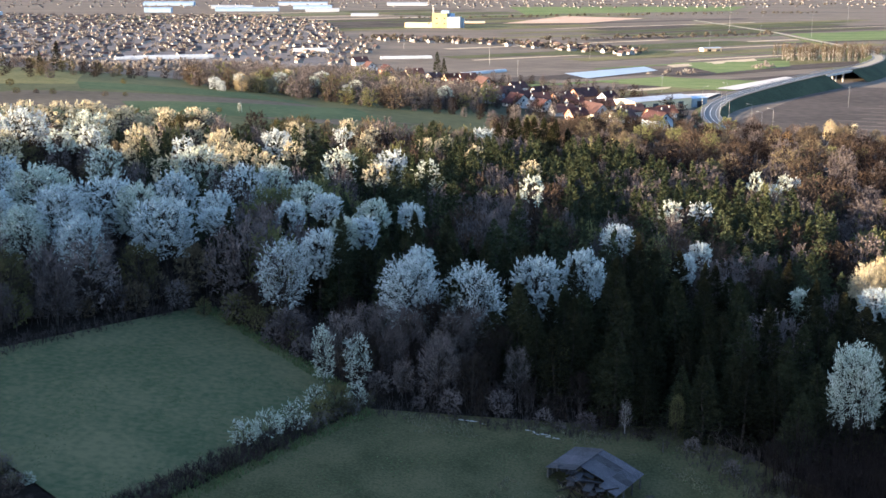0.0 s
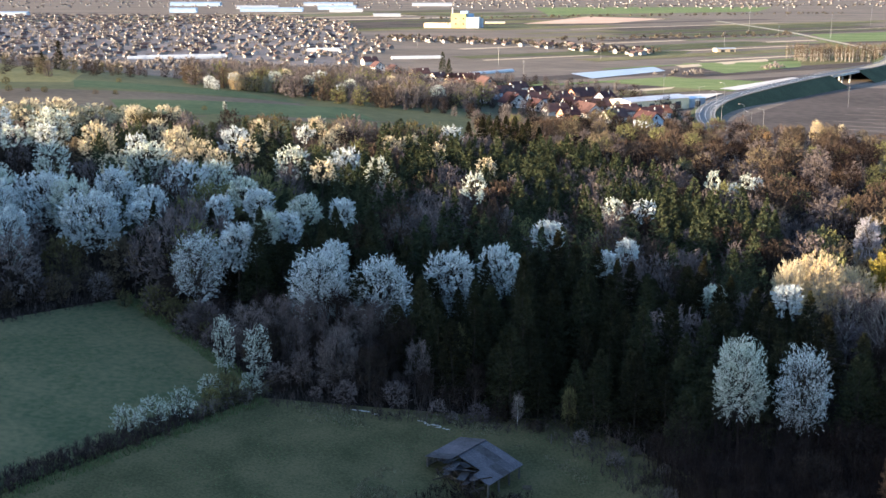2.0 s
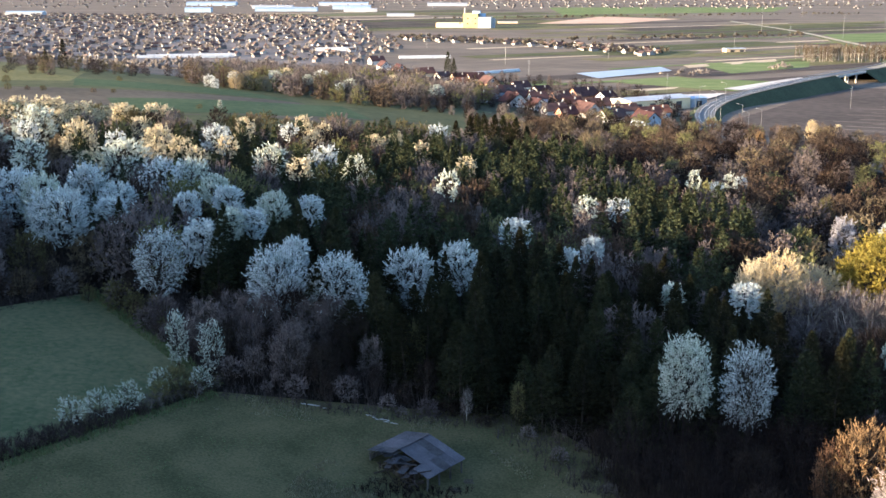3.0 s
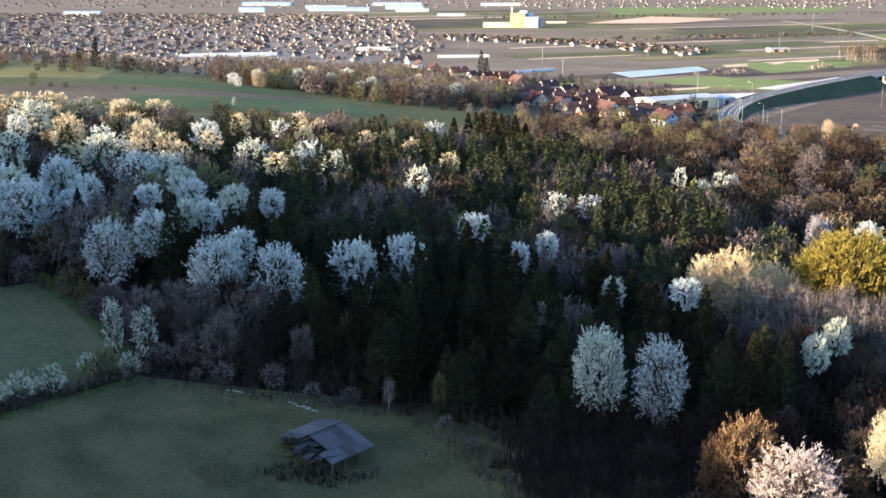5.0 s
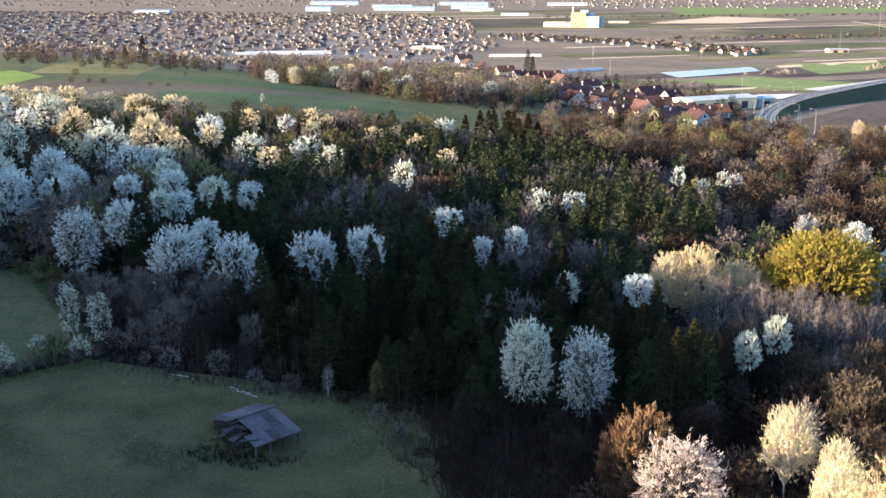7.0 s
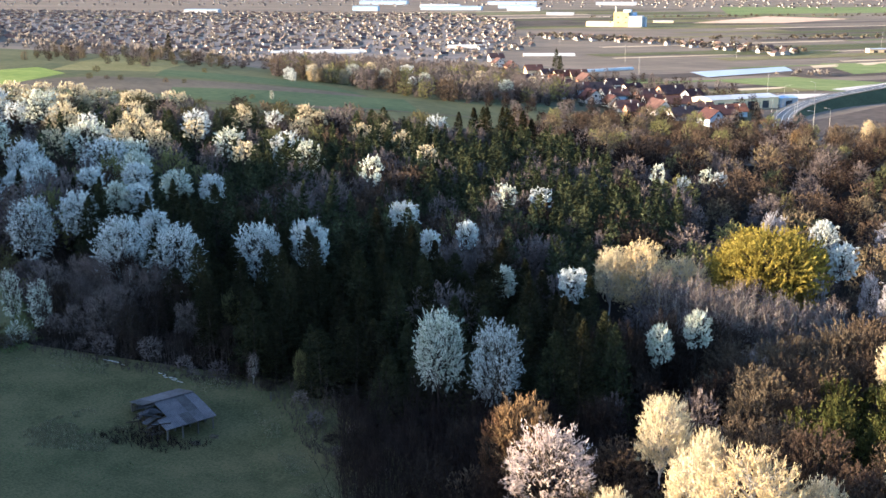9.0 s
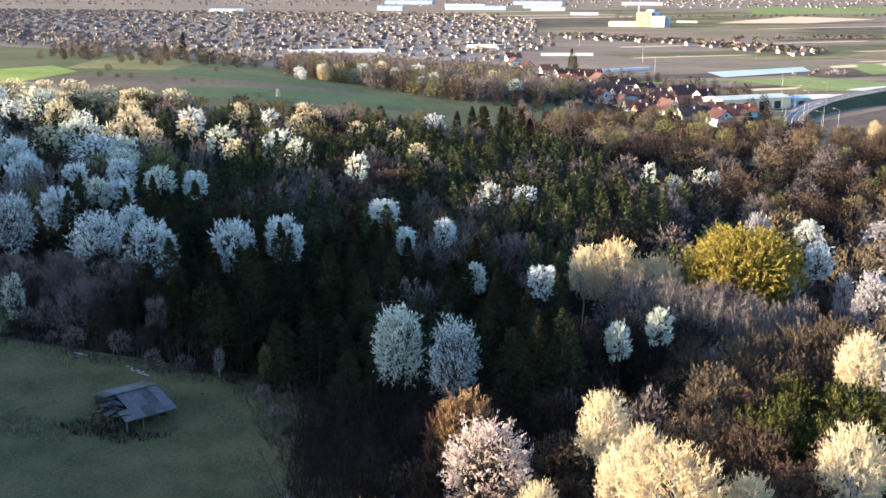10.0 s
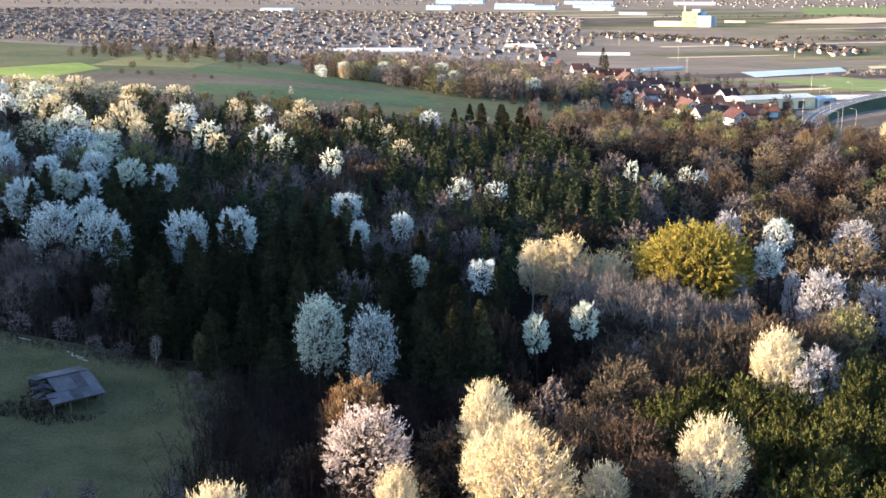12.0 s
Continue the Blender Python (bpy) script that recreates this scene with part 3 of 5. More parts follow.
hero_cherries = [grown("cherry_tree", CHERRY_LABEL, "tree", FLOWERING, 25 + s, 14, 8, (9.0, 9.0, 9.2, 9.6)[s], 28, 18, (12, 12, 13, 10)[s], 0.44, (0.064, 0.064, 0.064, 0.042)[s], m, loose=0.42, up=0.2, hollow=0.15)
                 for s, m in enumerate((BLOSSOM, BLOSSOM, BLOSSOM_GREEN, BLOSSOM))]
far_cherries = {w: [grown("cherry_tree", CHERRY_LABEL, "tree", FLOWERING, 31 + s + int(w * 10), 14, w, c, limbs - 4, subs - 4, tufts - 6, 0.56, 0.14, m)
                    for s, m in enumerate((BLOSSOM, BLOSSOM_GREEN, SUNLIT_CREAM))] for w, (c, limbs, subs, tufts) in CROWNS.items()}
pink = grown("cherry_tree", "plum tree with pinkish blossom on bare twigs", "tree", FLOWERING, 51, 14, 8.5, 10, 26, 18, 13, 0.42, 0.056, BLOSSOM_PINK, loose=0.4, hollow=0.25)
cream = [grown("willow_tree", "broad tree with pale cream opening buds", "tree", "budding trees in the wood", 61 + s, 14, 8, (7.4, 9.0)[s], 28, 18, 14, 0.44, 0.05, (SUNLIT_CREAM, CREAM)[s], PALE_BARK, up=0.75, loose=0.4, hollow=0.2) for s in range(2)]
yellow = grown("maple_tree", "broad maple tree in fresh yellow leaf", "tree", "", 71, 13, 18, 8.6, 64, 20, 22, 0.36, 0.11, BUD_YELLOW, loose=0.42, up=0.2)
oaks = [grown("oak_tree", lab, "tree", "budding trees of the wood", 81 + s, 11.5, 9.5, 9.8, 26, 13, 18, 0.42, 0.066, m, up=0.5, loose=0.42, hollow=0.2)
        for s, (m, lab) in enumerate(((RUSSET, "oak tree with russet buds on fine twigs"), (BEIGE, "oak tree with beige opening buds"), (OLIVE, "tree in first olive-green leaf"), (UMBER, "leafless dark brown oak tree")))]
golden = grown("oak_tree", "upright tree with golden-brown opening buds", "tree", "budding trees of the wood", 87, 11.5, 6, 8.5, 22, 14, 16, 0.42, 0.055, BUD_BROWN, up=0.9, loose=0.36, hollow=0.15)
bares = [grown("bare_tree", lab, "tree", "bare trees of the wood", 91 + s, 11.5, w, 9.6, 16, 12, 14, 0.75, 0.036, m, b, up=0.55, loose=0.4, hollow=0.05)
         for s, (w, m, b, lab) in enumerate(((6.0, UMBER, BARK, "leafless brown tree at the wood's edge"), (5.5, MAUVE, PALE_BARK, "leafless tree with pale grey stems"), (7.0, MAUVE, BARK, "leafless mauve-brown tree at the wood's edge")))]
shrubs = [make_tree("shrub", bare_meshes(101 + s, 5, 5.5, 0.3, 330, m, BARK, 0.028, leaf=lf, leaves=n, leaf_size=0.24), lab, "shrub", "shrubs along the wood's edge")
          for s, (m, lf, n, lab) in enumerate(((TWIG, None, 0, "leafless brown shrub at the meadow's edge"), (TWIG_GREY, BUD_OLIVE, 260, "shrub in first olive-green leaf by the meadow")))]
saplings = [grown("cherry_tree", "small blossoming cherry at the meadow's edge", "tree", FLOWERING, 105 + s, 7, 3, 6.4, 16, 11, 9, 0.28, 0.042, BLOSSOM_GREEN, up=0.5, stem=0.09, hollow=0.1) for s in range(2)]
hedge_cherries = [grown("cherry_tree", "ragged blossoming cherry bush in the hedge", "tree", FLOWERING, 108 + s, 3.8, 3.4, 3.5, 13, 9, 8, 0.26, 0.03, BLOSSOM_GREEN, up=0.7, stem=0.06, hollow=0.25) for s in range(3)]
hedge_olive = grown("hedge_bush", "yellow-green bush in fresh leaf in the hedge", "bush", "", 112, 3.8, 3.4, 3.6, 14, 9, 14, 0.24, 0.045, BUD_OLIVE, up=0.6, stem=0.06, hollow=0.1)
spruce_kinds = []
for s, (h, w) in enumerate(((15.0, 4.8), (14.0, 4.2), (16.0, 5.4), (13.0, 4.8))):
    v, f = conifer_arrays(121 + s, h, w * 1.15, 28, 9, 13, 0.5, 0.1, 0.04, (0.72, 0.62, 0.8, 0.55)[s])
    rng = np.random.default_rng(s)
    spruce_kinds.append(make_tree("spruce_tree", [("trunk", mesh_from("trunk", *trunk_piece(rng, h * 0.88, 0.12), BARK)), ("crown", mesh_from("crown", v, f, (NEEDLE, NEEDLE_BROWN, NEEDLE, NEEDLE)[s]))],
                                  "dark green spruce tree in the dense wood", "tree", "spruces of the wood"))
pine_kinds = [grown("pine_tree", "sunlit yellow-green pine tree", "tree", "pines at the wood's edge", 141 + s, 13, (6.4, 5.4)[s], 12.2, 24, 9, 14, 0.52, 0.105, PINE, up=0.8, loose=0.2, hollow=0.1, twigs=False, lumpy=0.6) for s in range(2)]
shaded_cherry = grown("cherry_tree", "cherry tree in sparse lilac-white blossom", "tree", FLOWERING, 57, 14, 8, 9.8, 22, 15, 15, 0.48, 0.075, BLOSSOM_SHADE)


def cherry_of(kinds, w, n):
    """The kind whose crown is nearest to the width w, with that kind's width."""
    size = min(kinds, key=lambda k: abs(k - w))
    return kinds[size][n % 3], size


# flowering trees: x, y, crown width, height
NEAR_CHERRIES = [
    (-72, 168, 8, 13.5), (-66, 160, 8, 13), (-47, 169, 7, 14), (-57, 164, 8, 13.5), (-36, 173, 6, 13.5), (-73, 183, 8, 14), (-34, 164, 5, 13),
    (-64, 175, 11, 14), (-52, 171, 9.5, 14), (-51, 154, 7, 12), (-44, 182, 7, 14), (-41, 161, 9, 14), (-59, 155, 7, 12),
    (-22, 147, 7, 13.5), (-18, 153, 6, 14), (-5, 143, 8.4, 14.4), (-4, 151, 4, 14), (3, 143, 8.0, 14.4),
    (12, 152, 7, 14.4), (18.8, 155, 6.2, 15.6), (45.4, 122.2, 6.2, 15), (52.6, 121.8, 6.2, 14.4), (48.2, 153.5, 3.6, 13),
    (57.7, 152, 4.4, 14.5), (71.3, 128.6, 3.2, 13.8), (75, 137, 3.5, 13.9),
]
MID_CHERRIES = [
    (-35, 194, 8.6, 14), (-31, 197, 7, 14), (-23, 183, 4.8, 14), (-19, 176, 4.6, 14), (-24, 168, 4, 14), (-12, 175, 5, 14), (-6, 177, 4, 14),
    (-13, 163, 4.4, 14), (-15, 161, 4, 14), (27, 180, 5, 14), (39, 174, 3.2, 14), (14, 203, 4.2, 16.5), (34.7, 165, 3, 13.5),
    (40, 205, 4.3, 14.5), (46, 208, 4.3, 14.5), (66, 249, 3, 14.5), (72, 252, 2.7, 12), (77, 263, 3.4, 12), (80, 266, 3, 11.5),
]
CREAM_ROW = [
    (-89, 238, 10.5, 14), (-80, 205, 5.5, 14), (-72, 209, 5, 14), (-69, 218, 4, 14), (-61, 224, 7, 14), (-60, 196, 6, 14), (-51, 217, 4, 14),
    (-46, 228, 7, 14), (-46, 207, 9, 14), (-37, 239, 6, 14), (-31, 226, 4.4, 14), (-22, 222, 6.6, 14), (-12, 231, 8, 14), (-14, 211, 5, 14),
    (-5, 222, 6, 14), (8, 288, 6, 14), (17, 240, 4.7, 14), (-76, 239, 9.4, 14), (-24, 255, 4, 14), (-100, 250, 9, 13), (-108, 232, 8, 14),
    (-91, 264, 11, 12), (-85, 270, 10, 12), (-78, 272, 10, 11), (-70, 277, 9, 11), (-62, 282, 9, 11), (-98, 262, 10, 12), (-106, 258, 9, 12),
]
RIGHT_CHERRIES = [
    (97, 176.5, 5.0, 18), (104.5, 168.5, 8.5, 16), (111, 217, 9.2, 14), (98, 213, 6.1, 14), (89, 213, 6.1, 14.5), (112, 172, 6, 14), (104, 140, 5.8, 12), (120, 190, 7, 13),
]
for n, (x, y, w, h) in enumerate(NEAR_CHERRIES):
    if y < 148 and -25 < x < 60 and w > 5:
        k, size = hero_cherries[(0, 1, 0, 1, 2, 3, 0, 1)[n % 8 if x < 40 else (4 if x < 50 else 5)]], 8
    else:
        # Smallest crowns take the greener, dimmer blossom in place of shade.
        k, size = cherry_of(cherries, w, 2 if w < 3.8 else (0, 1, 2, 1, 0)[n % 5])
    plant(k, x, y, h / 14, w / size / (h / 14))
for n, (x, y, w, h) in enumerate(MID_CHERRIES):
    k, size = cherry_of(cherries if y < 185 else far_cherries, w, n % 3 if y < 185 else n % 2)
    plant(k, x, y, h / 13.6, 1.1 * w / size / (h / 13.6))
for n, (x, y, w, h) in enumerate(CREAM_ROW):
    k, size = cherry_of(far_cherries, w, (0, 2, 1)[n % 3] if n < 21 else 2)
    plant(k, x, y, h / 13.6, 1.1 * w / size / (h / 13.6))
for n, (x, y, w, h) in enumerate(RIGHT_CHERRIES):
    k, size = cherry_of(cherries, w, 0) if n in (0, 3) else (shaded_cherry, 8)
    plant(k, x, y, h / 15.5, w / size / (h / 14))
for n, (x, y) in enumerate(scatter([(-110, 190), (-60, 186), (-30, 205), (10, 262), (-10, 290), (-60, 268), (-115, 250)], 400, 8.0, 17, (-115, 10), (186, 290))):
    if n % 4 == 1:
        plant(far_cherries[6.0][(0, 2, 0, 1)[n % 4]], x, y, 0.92, 1.0)
# small flowering trees on the meadow's edge and in the hedge
for n, (x, y, w, h) in enumerate(((-15, 130, 3.0, 8), (-11, 130, 3.4, 7.2))):
    plant(saplings[n], x, y, h / 7, w / 3 / (h / 7))
for n, (x, y, w, h) in enumerate(((-10.8, 124.2, 3.0, 3.4), (-15.0, 121.6, 3.0, 3.4), (-16.6, 115.4, 3.4, 3.8), (-18.9, 112.4, 3.6, 3.6), (-21.0, 109.8, 3.0, 3.4), (-38, 96, 1.4, 1.4))):
    plant(hedge_cherries[n % 3], x, y, h / 3.8, w / 3.4 / (h / 3.8))
# olive saplings and pale-stemmed trees at the wood's edge
for x, y, s, w in ((13.2, 137.4, 0.72, 0.5), (26.5, 127, 0.5, 0.4)):
    plant(oaks[2], x, y, s, w, "young olive-green tree at the wood's edge")
for x, y, s in ((20.4, 126.6, 0.4), (39, 83, 0.6), (44.5, 88, 0.55), (35, 82, 0.5), (41.5, 79, 0.55), (48, 84, 0.6)):
    plant(bares[1], x, y, s, 0.75)
# large single trees on the sunny side
FEET = []
for x, y, w, h in ((62, 93.5, 8.4, 12.4),):
    plant(pink, x, y, h / 14, w / 8.5 / (h / 14))
for x, y, w, h in ((66.5, 168, 9.5, 15.5), (62, 167, 5.5, 14.5), (72.5, 171, 9, 13), (98.5, 131.5, 6.2, 14.5), (71.7, 100, 5.2, 13.4), (93.4, 92, 6.0, 13.2), (79.5, 84.5, 9.0, 13.6), (76, 97, 3.8, 11), (74.5, 89, 5, 12.2), (68, 84, 4, 10.8), (62, 72, 4, 10.5), (56, 76, 6.4, 11.6), (85, 88, 4.2, 10)):
    plant(cream[0 if w < 7 else 1], x, y, h / 14, w / 8 / (h / 14))
    if y < 105:
        FEET.append((x, y))
plant(yellow, 85.5, 174, 1.4, 0.7)
plant(golden, 103.6, 354.4, 1.04, 0.6, "slender tree with golden buds at the wood's far edge")
plant(cream[1], 129.2, 393.3, 0.78, 0.8, "pale budding tree at the wood's far edge")
plant(cream[0], 140.1, 400.4, 0.64, 0.6, "pale budding tree at the wood's far edge")
plant(oaks[0], 118.8, 383.4, 0.95, 0.9)
plant(oaks[1], 132.5, 389.5, 0.85, 0.9)
plant(oaks[2], 93, 242, 1.05, 0.45, "slender tree in bright yellow-green leaf")
for x, y, s, w in ((58.6, 100, 1.14, 0.9), (56, 101, 0.95, 0.7)):
    plant(golden, x, y, s, w)
for x, y, s, w in ((86, 99.5, 0.95, 0.8), (83, 104, 0.9, 0.9), (80, 108, 0.8, 0.9)):
    plant(oaks[0], x, y, s, w)
for n, (x, y, s) in enumerate(((88, 139, 1.05), (92, 141, 1.1), (84, 137, 1.0), (96, 143, 1.1), (100.5, 147, 1.1), (86, 132, 0.9), (91, 134, 0.95), (80, 133, 0.85), (95, 136, 0.95), (82, 127, 0.85), (79, 139, 0.9), (89, 127, 0.85), (104, 152, 1.1), (97, 150, 1.05), (86, 121, 0.8), (81, 118, 0.8))):
    plant(oaks[(0, 1, 0, 1)[n % 4]], x, y, s, 0.78)
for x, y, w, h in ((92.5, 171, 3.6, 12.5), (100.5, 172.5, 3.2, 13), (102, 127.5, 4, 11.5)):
    plant(shaded_cherry, x, y, h / 14, w / 8 / (h / 14))
for x, y, s in ((89, 110, 1.05), (96, 118, 1.1), (102, 128, 1.05), (109, 138, 1.1), (94, 112, 0.9), (101, 119, 1.0), (107, 126, 1.1), (112, 132, 1.1), (99, 108, 1.0), (105, 115, 1.1), (112, 120, 1.0), (110, 108, 1.1), (86, 115, 0.8), (97, 101, 0.95), (103, 104, 1.05), (104, 96, 1.0), (111, 99, 1.1), (107, 90, 1.0), (114, 92, 1.1), (100, 92, 0.9), (117, 112, 1.15), (118, 126, 1.1), (116, 103, 1.15), (108, 132, 1.1), (115, 140, 1.0)):
    plant(pine_kinds[int(x) % 2], x, y, s * 0.78, 1.1)
# Spruces and dark oaks added sunward of two cherries to shade them.
for x, y, s in ((59, 124, 1.0), (62, 121, 0.95), (64, 126, 1.02), (61, 129, 1.0), (66, 123, 0.92)):
    plant(spruce_kinds[int(x) % 4], x, y, s, 1.2)
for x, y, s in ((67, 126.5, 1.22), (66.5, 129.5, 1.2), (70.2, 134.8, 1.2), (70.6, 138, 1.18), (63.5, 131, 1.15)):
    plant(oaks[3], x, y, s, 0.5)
for x, y, s in ((73, 158, 1.1), (76, 155.5, 1.18), (79, 154.5, 1.15), (82, 153.5, 1.15), (85, 152.5, 1.12), (88, 154, 1.1), (91, 156, 1.05), (75, 162, 1.15), (80, 160, 1.15), (86, 159, 1.1), (94, 160, 1.05), (70, 163, 1.15), (83, 165, 1.1)):
    plant(bares[1], x, y, s, 1.05)


SPRUCE_AREA = [(-32, 156), (-8, 150), (4, 137), (16, 130), (30, 125.5), (42, 117), (58, 128), (61, 150), (58, 162), (60, 176), (66, 190), (74, 225), (60, 250), (40, 300), (-20, 290), (-70, 240), (-48, 190)]
rng = random.Random(5)
spruces, rest, broad = [], [], []
tries = 0
cells = {}
while tries < 26000:
    tries += 1
    x, y = rng.uniform(-75, 75), rng.uniform(122, 302)
    if not inside(x, y, SPRUCE_AREA):
        continue
    mixed = x < -12 and y > 185
    gap = 3.2 if not mixed else 3.9
    key = (int(x // 4), int(y // 4))
    if any((x - a) ** 2 + (y - b) ** 2 < gap * gap for i in (-1, 0, 1) for j in (-1, 0, 1) for a, b in cells.get((key[0] + i, key[1] + j), ())):
        continue
    if not free(x, y, 1.5):
        continue
    cells.setdefault(key, []).append((x, y))
    patch = noise.noise(Vector((x * 0.045, y * 0.035, 3.3))) + 0.5 * noise.noise(Vector((x * 0.16, y * 0.13, 8.1)))
    if patch > 0.26 and y > 140:
        if rng.random() < 0.6:
            broad.append((x, y))
        continue
    (spruces if y < 166 and len(spruces) < 290 else rest).append((x, y))
for x, y in spruces:
    k = rng.choice(spruce_kinds)
    edge = y < 136
    plant(k, x, y, rng.uniform(0.5, 0.82) if edge else rng.uniform(0.68, 1.04), rng.uniform(1.4, 1.8) if edge else rng.uniform(1.1, 1.45))
# the farther spruces, too many to count
low = [conifer_arrays(161 + s, 15.0, 5.2, 15, 7, 7, 0.66, 0.17, 0.3, (0.75, 0.62, 0.82, 0.7, 0.55)[s]) for s in range(5)]
vs, fs, count = [], [], 0
for x, y in rest:
    v, f = low[rng.randrange(5)]
    s, w, a = rng.uniform(0.7, 1.04) * (0.82 if x < -8 and y > 160 else 1), rng.uniform(1.1, 1.5), rng.uniform(0, 6.28)
    c, d = math.cos(a) * s * w, math.sin(a) * s * w
    vs.append(np.stack([v[:, 0] * c - v[:, 1] * d + x, v[:, 0] * d + v[:, 1] * c + y, v[:, 2] * s + ground_z(x, y)], -1))
    fs.append(f + count)
    count += len(v)
# Lighter needle copy for the farther spruces, haze put into the colour.
NEEDLE_FAR = material("far_spruce_needles", (0.016, 0.022, 0.0115), (0.068, 0.074, 0.038), 4, 5, 0.8, vary=0.55, island=True, through_light=0.1)
tagged(new("spruce_forest", mesh_from("spruce_forest", np.concatenate(vs), np.concatenate(fs), NEEDLE_FAR)), "dense dark green spruce forest seen from above", "forest", kind="stuff")

# bare and budding woods round the spruces
RIGHT_WOOD = [(44, 118), (50, 92), (52, 66), (108, 66), (120, 120), (128, 200), (146, 352), (95, 352), (40, 322), (42, 300), (62, 250), (76, 225), (68, 185), (64, 150), (60, 128)]
LEFT_WOOD = [(-34, 158), (-52, 136), (-68, 122), (-84, 160), (-122, 262), (-70, 292), (-20, 316), (42, 322), (40, 302), (-20, 292), (-72, 242), (-50, 192)]
# mauve bare trees that close the wood below the two cherries
for n, (x, y, s) in enumerate(((-8.5, 138, 0.82), (-5.5, 136, 0.9), (-2.5, 138.5, 0.95), (0.5, 136, 0.9), (3.2, 138, 0.92), (6.2, 136.5, 0.8), (-6.8, 133.5, 0.7), (-1, 133, 0.72), (4.2, 133.2, 0.7), (-11, 140, 0.75), (8.4, 134, 0.62), (1.5, 140, 0.9))):
    plant(bares[(2, 2, 0)[n % 3]], x, y, s, 0.85)
EDGE = [(-34, 157), (-10, 129), (5, 127), (22, 129), (32, 122.5), (42, 108), (46, 112), (58, 127), (42, 117), (30, 125.5), (16, 131), (4, 138), (-8, 151), (-32, 158)]


rng = random.Random(9)
light_woods = [grown("bare_tree", "far tree of the wood", "tree", "", 171 + s, 11.5, w, 9.2, 20, 6, 12, 0.55, 0.11, m, up=0.4, loose=0.42, hollow=0.2, twigs=False)
               for s, (w, m) in enumerate(((8.0, RUSSET), (7.0, MAUVE), (8.5, RUSSET), (7.5, UMBER), (7.5, OLIVE), (7.5, BEIGE)))]
far_woods = [grown("bare_tree", "far tree of the wood", "tree", "", 181 + s, 11.5, w, 11.3, 16, 5, 12, 0.6, 0.15, m, up=0.5, loose=0.5, droop=0.9, hollow=0.1, twigs=False)
             for s, (w, m) in enumerate(((8.0, RUSSET), (7.0, MAUVE), (8.5, RUSSET), (7.5, UMBER), (7.5, OLIVE), (7.5, BEIGE), (7.5, CREAM), (7.0, TWIG_GREY)))]
mass("mixed_wood", light_woods, [(x, y, rng.choice((1, 3, 1, 4, 1, 2)), rng.uniform(0.95, 1.2), rng.uniform(0.75, 1.0), rng.uniform(0, 6.28)) for x, y in broad], "dark leafless broadleaf trees among the spruces", "wood")
right_far = []
PINE_GROVE = [(84, 112), (92, 130), (104, 142), (122, 146), (122, 86), (104, 86), (98, 98), (88, 104)]
for n, (x, y) in enumerate(scatter(PINE_GROVE, 400, 4.4, 29, (84, 122), (86, 146))):
    plant(pine_kinds[n % 2], x, y, rng.uniform(0.5, 0.85), 1.05)
for x, y in scatter(RIGHT_WOOD, 6500, 7.4, 21, (40, 158), (60, 352)):
    if inside(x, y, PINE_GROVE):
        continue
    if y < 156:
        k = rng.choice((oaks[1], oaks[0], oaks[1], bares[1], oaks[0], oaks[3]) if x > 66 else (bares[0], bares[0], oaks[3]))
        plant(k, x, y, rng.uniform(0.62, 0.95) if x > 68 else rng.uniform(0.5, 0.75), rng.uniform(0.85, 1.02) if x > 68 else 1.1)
    else:
        right_far.append((x, y, rng.choice((0, 2, 3, 1, 1, 5, 4, 3)), rng.uniform(0.6, 1.15), rng.uniform(1.0, 1.35), rng.uniform(0, 6.28)))
for x, y in scatter([(64, 122), (74, 108), (104, 96), (118, 120), (126, 190), (70, 190), (64, 150)], 1500, 7.5, 27, (62, 128), (94, 192)):
    if inside(x, y, PINE_GROVE):
        continue
    plant(light_woods[rng.choice((0, 5, 1, 4, 2, 3))], x, y, rng.uniform(0.35, 0.6), rng.uniform(0.9, 1.3), "low budding tree in the undergrowth", 0.6)
for x, y in scatter([(46, 62), (110, 62), (104, 92), (92, 104), (80, 112), (66, 112), (56, 104), (50, 84)], 900, 4.6, 37, (46, 110), (62, 112)):
    plant(light_woods[rng.choice((0, 3, 2, 3, 5, 1))], x, y, rng.uniform(0.32, 0.6), rng.uniform(0.9, 1.2), "low budding tree in the undergrowth", 0.5)
# Mostly shade-dark trees, filling the black part of the wood.
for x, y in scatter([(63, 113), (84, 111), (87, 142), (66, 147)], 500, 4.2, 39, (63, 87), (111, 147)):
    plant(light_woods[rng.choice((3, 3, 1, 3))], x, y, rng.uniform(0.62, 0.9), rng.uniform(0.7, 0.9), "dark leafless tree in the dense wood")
# pale budding trees along the far edge of the wood
for n, (x, y, t, w) in enumerate(((-6, 283, 1.15, 0.9), (9, 276, 1.1, 0.7), (4, 290, 1.2, 0.8), (36, 280, 1.0, 0.7), (-20, 276, 1.1, 0.7), (22, 296, 1.05, 0.8), (-62, 262, 1.1, 0.9), (58, 262, 0.95, 0.8))):
    plant(oaks[(1, 2, 2, 1)[n % 4]], x, y, t, w)
for x, y in FEET:
    for dx, dy, k, t in ((-2.0, -2.0, 0, 0.5), (1.6, -2.4, 3, 0.55), (0.0, -3.2, 2, 0.45)):
        plant(light_woods[k], x + dx, y + dy, t, 1.15, "budding bush at the foot of a pale tree", 0.4)
BACK_WOOD = [(20, 318), (95, 353), (146, 353), (150, 392), (112, 420), (60, 428), (14, 392)]
